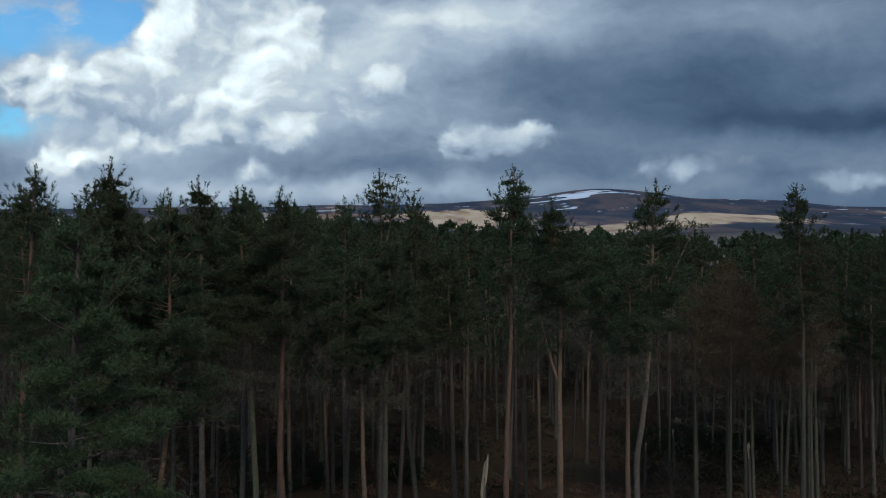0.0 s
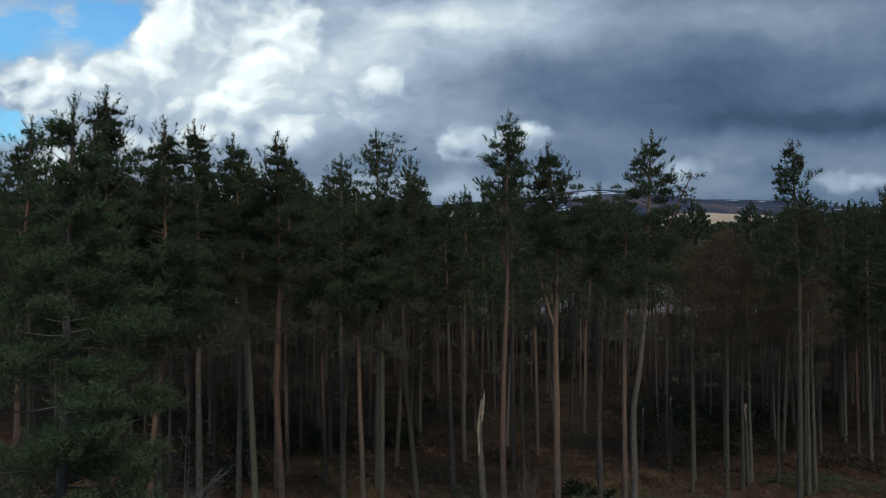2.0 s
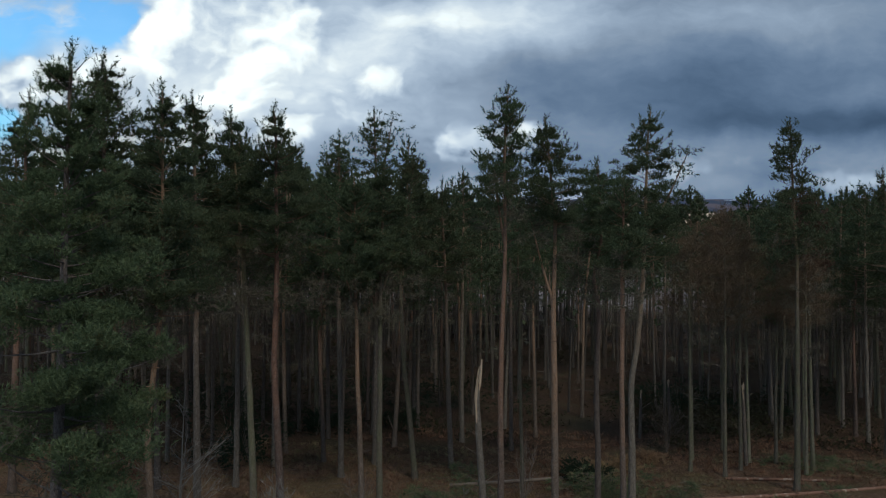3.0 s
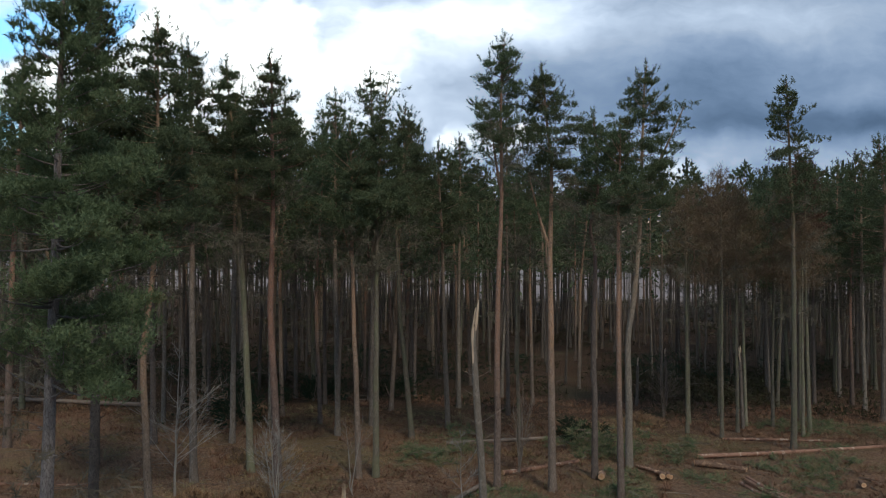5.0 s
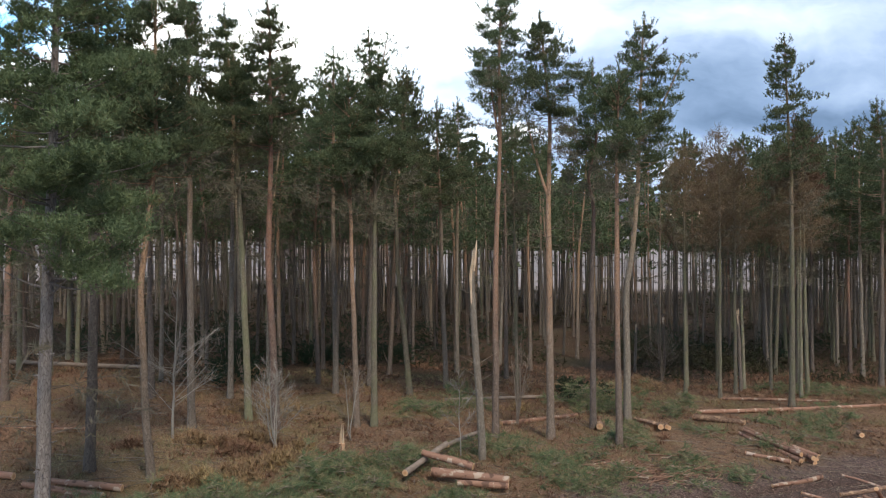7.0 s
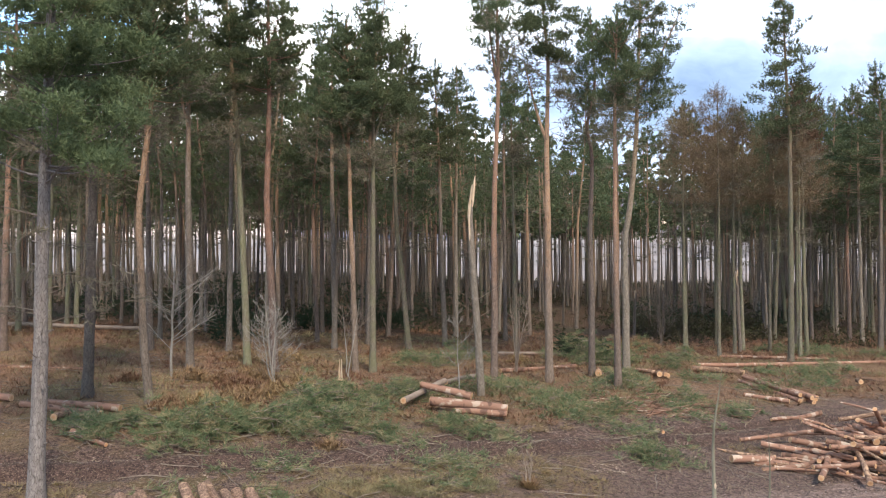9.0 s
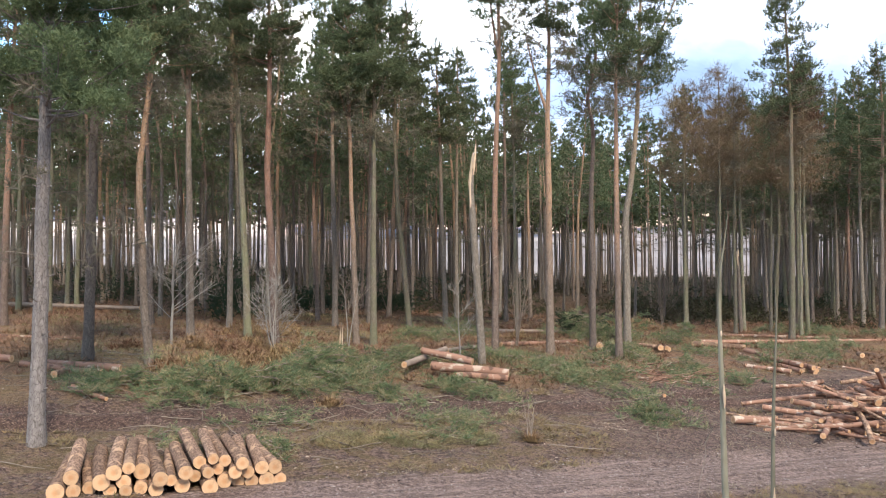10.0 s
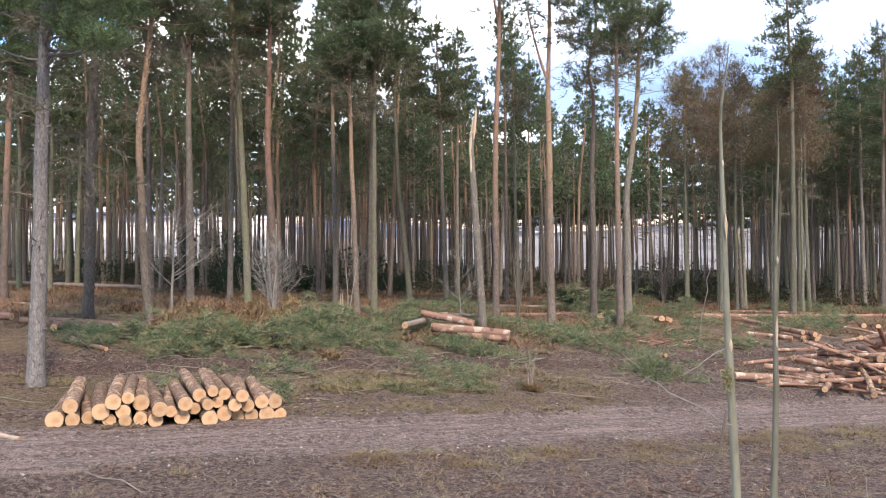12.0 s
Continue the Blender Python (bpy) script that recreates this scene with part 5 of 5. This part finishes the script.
# ---- brash, shrubs, grass and litter ----
def spray_heap(rng, centres, count, reach, height, size=0.17, width=0.0085, shoots=14, blades=10):
    """Cut pine branches thrown over one another: stems and the needle shoots on them."""
    stems, base, way_, lens = [], [], [], []
    for (x, y, sx, sy, hz), n in zip(centres, count):
        lots = [(x + rng.normal() * sx, y + rng.normal() * sy, rng.uniform(0.5, 1.5), rng.uniform(0, 6.28)) for _ in range(max(2, n // 14))]
        for k in range(n):
            mx, my, tall, lay = lots[k % len(lots)]
            px, py = mx + rng.normal() * (0.3 + 0.16 * sx), my + rng.normal() * (0.3 + 0.16 * sy)
            fall = math.exp(-((px - mx) / 0.5) ** 2 / 2 - ((py - my) / 0.5) ** 2 / 2)
            pz = g(px, py) + 0.03 + 1.35 * hz * tall * fall * rng.uniform(0, 1) ** 0.7
            az, L = lay + rng.normal(0, 0.8), reach * rng.uniform(0.6, 1.3)
            q = np.linspace(0, 1, 5)
            line = np.stack([px + math.cos(az) * L * q, py + math.sin(az) * L * q, pz + L * (rng.uniform(-0.05, 0.45) * q - 0.45 * q ** 2)], 1)
            line[:, 2] = np.maximum(line[:, 2], land(line[:, 0], line[:, 1]) + 0.02)
            stems.append(tube(line, 0.017 * (1 - 0.7 * q), 3))
            kk = rng.uniform(0.2, 1, shoots)
            b = np.stack([np.interp(kk, q, line[:, i]) for i in range(3)], 1)
            w = unit(np.array([math.cos(az) * 0.7, math.sin(az) * 0.7, 0.25]) + rng.normal(size=(shoots, 3)) * 0.5)
            w[:, 2] = np.abs(w[:, 2]) * 0.7
            base.append(b), way_.append(w), lens.append(rng.uniform(0.15, 0.4, shoots))
    v, f = needles(rng, np.concatenate(base), unit(np.concatenate(way_)), np.concatenate(lens), blades, size, width, 0.55)
    return join(stems), (v, f)


rng = np.random.RandomState(31)
RIDGE = [(-9.8, 24.5, 0.7, 0.35, 0.22), (-8.3, 25.1, 0.8, 0.4, 0.42), (-6.9, 25.6, 0.8, 0.45, 0.48), (-5.5, 26.3, 0.8, 0.5, 0.48), (-4.4, 27.3, 0.7, 0.6, 0.42), (-4.0, 29.0, 0.5, 0.6, 0.66), (-3.0, 29.1, 0.5, 0.6, 0.6),
         (-1.9, 31.4, 0.6, 1.0, 0.5), (-2.4, 27.6, 0.9, 0.5, 0.22), (-6.4, 23.7, 0.9, 0.4, 0.10)]
HEAPS = [(4.3, 35.0, 1.8, 1.8, 0.40), (6.3, 34.0, 1.7, 1.6, 0.32), (7.8, 44.6, 0.8, 0.9, 1.2), (9.0, 45.4, 0.6, 0.7, 0.9), (11.8, 45.8, 0.8, 0.8, 0.85), (9.5, 38.5, 1.8, 1.6, 0.35), (13.0, 41.0, 1.6, 1.2, 0.25),
         (5.6, 30.8, 2.2, 1.4, 0.22), (9.8, 34.2, 2.0, 1.3, 0.25), (18.5, 41.5, 2.4, 1.6, 0.25), (25.0, 53.0, 3.0, 2.0, 0.4), (1.0, 28.4, 1.6, 0.8, 0.25), (-1.0, 44.0, 1.8, 1.6, 0.4), (1.2, 48.0, 1.4, 1.6, 0.4), (7.7, 27.1, 0.35, 0.3, 0.3), (22.0, 46.5, 2.0, 1.3, 0.25)]
COUNTS = [42, 58, 62, 62, 56, 70, 64, 62, 30, 8, 74, 60, 90, 50, 60, 54, 46, 40, 46, 60, 90, 46, 60, 50, 25, 46]
stems, leafs = spray_heap(rng, RIDGE + HEAPS, COUNTS, 0.9, 0.5)
tagged(new("brash_branches", np_mesh("brash_branches", *stems, TWIG)), "thin cut branches lying across the clearing", "branches", kind="stuff")
tagged(new("brash_needles", np_mesh("brash_needles", *leafs, BRASH, False)), "green pine brash heaped on the clearing floor", "brash", kind="stuff")
thin = [(-0.6, 23.2, 2.2, 1.1, 0.12), (1.8, 24.3, 1.8, 1.0, 0.12), (-3.0, 25.6, 2.0, 0.8, 0.15), (4.6, 27.8, 2.0, 1.0, 0.1), (-7.0, 20.6, 1.6, 0.8, 0.1), (10.0, 31.6, 3.0, 1.2, 0.12)]
stems, leafs = spray_heap(rng, thin, [34, 30, 40, 30, 26, 40], 0.7, 0.3, 0.14, 0.009, 10, 7)
tagged(new("brash_branches", np_mesh("brash_branches", *stems, TWIG)), "thin scattered branches on muddy grass", "branches", kind="stuff")
tagged(new("brash_needles", np_mesh("brash_needles", *leafs, BRASH, False)), "scattered green pine sprays on muddy grass", "brash", kind="stuff")


def shrub(x, y, r, h, seed, label):
    rr = np.random.RandomState(seed)
    n = 620
    b = np.stack([rr.normal(0, r * 0.5, n), rr.normal(0, r * 0.5, n), rr.uniform(0.05, 1, n) ** 0.8 * h], 1)
    mid = rr.normal(0, r * 0.75, (6, 3)) * [1, 1, 0]
    b = b * rr.uniform(0.5, 1.0, (6, 1))[np.arange(n) % 6] * [0.6, 0.6, 1] + mid[np.arange(n) % 6]
    w = unit(b * [1, 1, 0.2] / r + [0, 0, 0.35] + rr.normal(size=(n, 3)) * 0.4)
    v, f = needles(rr, b, w, rr.uniform(0.2, 0.4, n), 8, 0.13, 0.028)
    root = new("evergreen_shrub")
    root.location = (x, y, g(x, y))
    tagged(root, label, "shrub", "dark shrubs under the pines")
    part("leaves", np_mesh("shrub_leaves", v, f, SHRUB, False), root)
    st = [tube(np.stack([np.linspace(0, a, 4), np.linspace(0, c, 4), np.linspace(-0.05, h * 0.7, 4)], 1), np.linspace(0.03, 0.01, 4), 4) for a, c in rr.normal(0, r * 0.3, (5, 2))]
    for v, f in st:
        part("stem", np_mesh("shrub_stem", v, f, TWIG), root)


# Shrubs; those near x -24 and -17 are added as dark interior shade.
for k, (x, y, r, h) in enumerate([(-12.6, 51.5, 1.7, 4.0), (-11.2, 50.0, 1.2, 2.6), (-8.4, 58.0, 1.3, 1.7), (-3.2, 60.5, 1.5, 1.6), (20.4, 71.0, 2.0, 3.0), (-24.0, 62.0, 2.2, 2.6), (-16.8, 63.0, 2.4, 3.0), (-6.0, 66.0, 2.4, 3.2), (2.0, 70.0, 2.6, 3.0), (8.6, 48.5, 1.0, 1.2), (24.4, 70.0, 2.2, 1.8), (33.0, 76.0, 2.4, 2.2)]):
    shrub(x, y, r, h, 40 + k, "dark evergreen shrub filling in the shade under the pines")


def scatter(rng, n, accept, x_range, y_range):
    x, y = rng.uniform(*x_range, n), rng.uniform(*y_range, n)
    keep = accept(x, y)
    x, y = x[keep], y[keep]
    return np.stack([x, y, ground_height(x, y)], 1)


def tufts(rng, points, blades, length, width, steep):
    """Blades from each point, at slopes up to steep degrees."""
    n = len(points)
    a, el = rng.uniform(0, 6.28, (n, blades)), np.radians(rng.uniform(3, steep, (n, blades)))
    root = points[:, None, :] + np.stack([np.cos(a) * 0.05, np.sin(a) * 0.05, 0 * a - 0.005], -1)
    tall = length * rng.uniform(0.5, 1.2, (n, blades)) * rng.uniform(0.6, 1.2, (n, 1))
    tip = root + np.stack([np.cos(a) * np.cos(el), np.sin(a) * np.cos(el), np.sin(el)], -1) * tall[..., None]
    side = np.stack([-np.sin(a), np.cos(a), 0 * a], -1) * width
    v = np.stack([root - side, root + side, tip], 2).reshape(-1, 3)
    return v, np.arange(len(v)).reshape(-1, 3)


def lane(x, y):
    return y - 0.48 * x


def in_view(x, y):
    return np.abs(x) < 0.56 * y + 1.5


rng = np.random.RandomState(77)
patchy = lambda x, y, s, k: ripple(x, y, s, k) + 0.5 * ripple(x, y, s * 0.4, k + 1)
grass_at = scatter(rng, 26000, lambda x, y: in_view(x, y) & (lane(x, y) > 19.3) & (lane(x, y) < 27.5) & (patchy(x, y, 2.2, 21) > 0.12 + 0.5 * ease(x, 3, 6)) & (np.abs(y - 25.9 - 0.43 * x) > 1.2), (-14, 20), (14, 38))
verge_at = scatter(rng, 9000, lambda x, y: in_view(x, y) & (lane(x, y) < 16.2) & (lane(x, y) > 13.8) & (patchy(x, y, 0.8, 23) > (0.62 - 0.06 * x)), (-9, 13), (9, 24))
wood_at = scatter(rng, 15000, lambda x, y: in_view(x, y) & (lane(x, y) > 29) & (patchy(x, y, 3.4, 25) > 0.15), (-30, 32), (24, 56))
near_at = scatter(rng, 5000, lambda x, y: in_view(x, y) & (lane(x, y) < 16) & (patchy(x, y, 1.4, 27) > 0.35), (-9, 13), (8, 22))
v, f = join([tufts(rng, grass_at, 7, 0.3, 0.012, 38), tufts(rng, verge_at, 16, 0.2, 0.006, 45), tufts(rng, wood_at, 6, 0.3, 0.012, 60), tufts(rng, near_at, 6, 0.2, 0.008, 35)])
tagged(new("dead_grass", np_mesh("dead_grass", v, f, GRASS, False)), "straw-coloured dead grass tufts on the muddy ground", "grass", kind="stuff")
hump = scatter(rng, 9000, lambda x, y: (((y - 22.6 - 0.33 * x) / 0.75) ** 2 + ((x + 1.0) / 3.6) ** 2 + 0.9 * ripple(x, y, 0.8, 61) < 0.8) & (ripple(x, y, 0.4, 62) > -0.35), (-5.5, 3.5), (20, 25))
moss = scatter(rng, 14000, lambda x, y: in_view(x, y) & (lane(x, y) > 29) & (patchy(x, y, 2.6, 63) > 0.2), (-22, 30), (26, 56))
edge = scatter(rng, 12000, lambda x, y: in_view(x, y) & (np.abs(lane(x, y) - 15.2) < 0.45 + 0.5 * ripple(x, y, 1.3, 71)) & (ripple(x, y, 0.6, 73) > 0.12 - 0.15 * x), (-3, 11), (12, 22))
v, f = join([tufts(rng, hump, 8, 0.24, 0.007, 50), tufts(rng, moss, 7, 0.28, 0.013, 60)])
ve, fe = tufts(rng, edge, 8, 0.17, 0.006, 45)
tagged(new("dead_grass", np_mesh("verge_grass", ve, fe, GRASS, False)), "pale dead grass along the edge of the track", "grass", kind="stuff")
tagged(new("rough_turf", np_mesh("rough_turf", v, f, TURF, False)), "olive and straw-coloured rough turf beside the track", "grass", kind="stuff")
brack = scatter(rng, 15000, lambda x, y: in_view(x, y) & (lane(x, y) > 28.5 + 1.5 * ripple(x, y, 3, 5)) & (patchy(x, y, 3.0, 29) < 0.25), (-32, 34), (24, 62))
brown = scatter(rng, 2500, lambda x, y: in_view(x, y) & (lane(x, y) < 16) & (patchy(x, y, 1.5, 33) > 0.3), (-9, 10), (9, 20))
v, f = join([tufts(rng, brack, 9, 0.46, 0.02, 50), tufts(rng, brown, 8, 0.15, 0.013, 40)])
tagged(new("dead_bracken", np_mesh("dead_bracken", v, f, BRACKEN, False)), "reddish dead bracken covering the forest floor", "bracken", kind="stuff")


for fx, fy, fr in ((-9.6, 34.0, 0.8), (-8.2, 33.6, 0.7), (-7.4, 34.6, 0.8), (-5.2, 33.6, 0.7), (-9.0, 41.0, 1.1), (-7.2, 41.5, 1.0), (11.5, 52.0, 1.1), (13.2, 54.0, 1.2), (9.8, 51.0, 0.9), (-11.6, 32.6, 0.6), (-2.95, 25.2, 0.35), (-8.5, 27.6, 0.7), (-7.6, 28.2, 0.8), (-6.6, 29.4, 0.9), (-5.6, 31.0, 0.9), (-7.4, 32.4, 0.8), (4.6, 44.5, 0.6), (2.75, 23.2, 0.15), (7.5, 50.0, 0.7)):
    n_ = int(60 + 160 * max(0, fr - 0.4))
    pts = np.stack([rng.normal(0, fr * 0.5, n_), rng.normal(0, fr * 0.5, n_), 0 * np.arange(n_)], 1)
    pts[:, 2] = rng.uniform(0, 1, n_) * fr * 0.7 * np.exp(-(pts[:, 0] ** 2 + pts[:, 1] ** 2) / fr ** 2)
    v, f = tufts(rng, pts, 7, 0.34, 0.016, 60)
    ob = new("dead_fern", np_mesh("dead_fern", v, f, BRACKEN, False))
    ob.location = (fx, fy, g(fx, fy))
    tagged(ob, "red-brown clump of dead fern on mud", "fern", "dead fern clumps")


def bits(rng, points, size, flat_):
    """Small uneven four-cornered lumps."""
    n = len(points)
    s = size * rng.uniform(0.35, 1.3, (n, 1))
    c = unit(rng.normal(size=(n, 4, 3))) * s[..., None] * np.array([1, 1, flat_])
    v = (points[:, None, :] + c + np.array([0, 0, 0.3]) * s[..., None] * flat_).reshape(-1, 3)
    o = np.arange(n)[:, None] * 4
    f = np.concatenate([o + [0, 1, 2], o + [0, 2, 3], o + [0, 3, 1], o + [1, 3, 2]])
    return v, f


clods = scatter(rng, 26000, lambda x, y: in_view(x, y) & ((lane(x, y) < 16.3) | ((lane(x, y) > 19) & (lane(x, y) < 28))) & (patchy(x, y, 1.8, 35) > -0.35), (-14, 19), (8, 36))
stones = scatter(rng, 9000, lambda x, y: in_view(x, y) & (np.abs(lane(x, y) - 17.9) < 2.2), (-12, 16), (9, 28))
v, f = bits(rng, clods, 0.048, 0.7)
tagged(new("mud_clods", np_mesh("mud_clods", v, f, MUD, False)), "dark churned mud clods on the bare ground", "mud", kind="stuff")
v, f = bits(rng, stones, 0.034, 0.6)
tagged(new("small_stones", np_mesh("small_stones", v, f, STONE, False)), "small pale stones pressed into the track", "stones", kind="stuff")
chips = scatter(rng, 9000, lambda x, y: in_view(x, y) & (np.abs(lane(x, y) - 17.9) > 1.7) & (patchy(x, y, 1.6, 37) > 0.25), (-13, 20), (10, 42))
extra = np.concatenate([scatter(rng, 130, lambda x, y: x == x, (a - w, a + w), (b - w, b + w)) for a, b, w in ((10.2, 33.0, 1.3), (5.45, 25.5, 0.45), (8.2, 35.5, 1.6), (12.2, 28.0, 1.4), (-8.8, 23.6, 0.9), (4.0, 29.0, 1.6))])
v, f = bits(rng, np.concatenate([chips, extra]), 0.05, 0.35)
tagged(new("wood_chips", np_mesh("wood_chips", v, f, CHIPS, False)), "pale wood chips strewn over the clearing", "wood chips", kind="stuff")
sticks = []
at_ = scatter(rng, 2000, lambda x, y: in_view(x, y) & ((lane(x, y) > 20.5) | ((lane(x, y) < 15) & (ripple(x * 3, y * 3, 1.0, 81) > 0.45))), (-16, 22), (9, 50))
for p in at_:
    az, L = rng.uniform(0, 6.28), rng.uniform(0.3, 1.6)
    q = np.linspace(-0.5, 0.5, 4)
    line = np.stack([p[0] + math.cos(az) * L * q, p[1] + math.sin(az) * L * q, 0 * q], 1)
    line[:, 2] = ground_height(line[:, 0], line[:, 1]) + 0.025 + 0.1 * rng.uniform() * (q + 0.5)
    sticks.append(tube(line + rng.normal(0, 0.015, (4, 3)) * [1, 1, 0.3], rng.uniform(0.006, 0.017) * np.array([1, 0.9, 0.75, 0.5]), 4))
v, f = join(sticks)
tagged(new("fallen_sticks", np_mesh("fallen_sticks", v, f, TWIG)), "grey-brown fallen sticks on the ground", "sticks", kind="stuff")
sticks = []
for k in range(90):
    p = np.array([9.0 + rng.normal(0, 1.5), 33.2 + rng.normal(0, 0.8)])
    az, L = rng.normal(0.2, 0.7), rng.uniform(0.5, 1.7)
    q = np.linspace(-0.5, 0.5, 4)
    line = np.stack([p[0] + math.cos(az) * L * q, p[1] + math.sin(az) * L * q, 0 * q], 1)
    line[:, 2] = ground_height(line[:, 0], line[:, 1]) + 0.04 + 0.25 * rng.uniform() * (q + 0.5)
    sticks.append(tube(line + rng.normal(0, 0.03, (4, 3)), rng.uniform(0.012, 0.035) * np.array([1, 0.9, 0.75, 0.5]), 4))
v, f = join(sticks)
tagged(new("torn_branches", np_mesh("torn_branches", v, f, PEELED)), "pale torn branches and split wood in the clearing", "branches", kind="stuff")


# fine straw and needle litter lying flat
bed = scatter(rng, 76000, lambda x, y: in_view(x, y) & (np.abs(lane(x, y) - 17.9) > 1.6 + 0.6 * ripple(x, y, 1.1, 51)), (-17, 22), (8, 44))
v, f = tufts(rng, bed + [0, 0, 0.012], 1, 0.24, 0.008, 14)
tagged(new("straw_litter", np_mesh("straw_litter", v, f, STRAW, False)), "pale straw and twig litter lying on mud", "litter", kind="stuff")


# undergrowth deep in the stand, its dark mass standing in for canopy shade
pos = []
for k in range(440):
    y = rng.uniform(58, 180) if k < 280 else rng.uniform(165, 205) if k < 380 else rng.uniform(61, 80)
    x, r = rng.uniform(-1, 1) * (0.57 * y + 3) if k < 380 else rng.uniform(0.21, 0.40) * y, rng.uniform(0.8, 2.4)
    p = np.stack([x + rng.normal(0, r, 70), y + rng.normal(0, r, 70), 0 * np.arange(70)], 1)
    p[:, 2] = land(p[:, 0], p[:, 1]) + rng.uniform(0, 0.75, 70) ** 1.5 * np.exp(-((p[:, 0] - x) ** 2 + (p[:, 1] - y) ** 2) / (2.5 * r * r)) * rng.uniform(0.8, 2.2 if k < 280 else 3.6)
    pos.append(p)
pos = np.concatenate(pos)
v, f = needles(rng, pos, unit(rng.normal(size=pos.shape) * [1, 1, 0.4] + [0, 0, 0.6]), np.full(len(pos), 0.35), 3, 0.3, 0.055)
tagged(new("undergrowth", np_mesh("undergrowth", v, f, UNDER, False)), "low undergrowth coloured as shade deep in the pine stand", "undergrowth", kind="stuff")


# ---- single sticks near the saplings ----
def stick(points, r0, label, material=None, side=0):
    pts = np.array([Vector(p) for p in points])
    k = np.linspace(0, len(pts) - 1, 10)
    line = np.stack([np.interp(k, np.arange(len(pts)), pts[:, i]) for i in range(3)], 1)
    line += np.random.RandomState(int(abs(pts[0, 0]) * 100)).normal(0, 0.008, line.shape)
    o = line[0].copy()
    v, f = tube(line - o, np.linspace(r0, r0 * 0.35, 10), 6)
    ob = new("bare_stick", np_mesh("bare_stick", v, f, material or TWIG))
    ob.location = o
    return tagged(ob, label, "stick", "bare sticks by the saplings")


stick([(2.49, 6.98, 2.29), (2.45, 6.98, 2.0), (2.39, 6.98, 1.77), (2.26, 6.98, 1.58), (2.05, 6.98, 1.1), (1.9, 6.98, -0.2)], 0.011, "thin dark stick leaning on a sapling", DEAD_TWIG)
stick([(2.55, 7.06, 2.15), (2.33, 7.05, 2.30), (2.08, 7.05, 2.40), (1.90, 7.05, 2.53), (1.68, 7.05, 2.74)], 0.007, "thin pale branch hanging across the track", PALE_TWIG)
stick([(2.55, 7.1, 2.79), (2.33, 7.1, 2.65), (2.21, 7.1, 2.57)], 0.005, "thin pale branch broken at a sapling", PALE_TWIG)
stick([(2.57, 7.1, 2.80), (2.68, 7.1, 2.835), (2.80, 7.1, 2.76)], 0.005, "thin bare branch broken at a sapling")
stick([(2.50, 7.2, 3.50), (2.46, 7.3, 3.31), (2.42, 7.3, 3.12), (2.385, 7.3, 2.84), (2.37, 7.3, 2.62)], 0.005, "thin drooping dead branch by a sapling", GREY_WOOD)
stick([(2.55, 7.1, 4.28), (2.50, 7.1, 4.42), (2.47, 7.1, 4.40)], 0.004, "thin bare branch broken at a sapling")
rng = np.random.RandomState(15)
p = rng.normal(size=(70, 3)) * [0.016, 0.016, 0.045]
v, f = needles(rng, p, unit(rng.normal(size=(70, 3)) + [0, 0, -0.5]), np.full(70, 0.03), 5, 0.035, 0.006)
clump_ = new("moss_clump", np_mesh("moss_clump", v, f, TURF, False))
clump_.location = (2.53, 7.05, 2.55)
tagged(clump_, "small greenish moss clump caught on a sapling", "moss")
for k in range(14):
    x, y = rng.uniform(4.4, 6.8), rng.uniform(9.2, 11.0)
    h = rng.uniform(0.7, 1.5)
    stick([(x, y, g(x, y) - 0.05), (x + rng.normal(0, 0.1), y, g(x, y) + h * 0.6), (x + rng.normal(0, 0.2), y, g(x, y) + h)], 0.008, "upright bare weed stalk at the near bank")
for k in range(7):
    x, y = rng.uniform(1.6, 3.0), rng.uniform(9.0, 10.4)
    h = rng.uniform(0.3, 0.8)
    stick([(x, y, g(x, y) - 0.03), (x + rng.normal(0, 0.3), y, g(x, y) + h * 0.8), (x + rng.normal(0, 0.5), y, g(x, y) + h)], 0.008, "arching bare bramble stalk at the near bank")
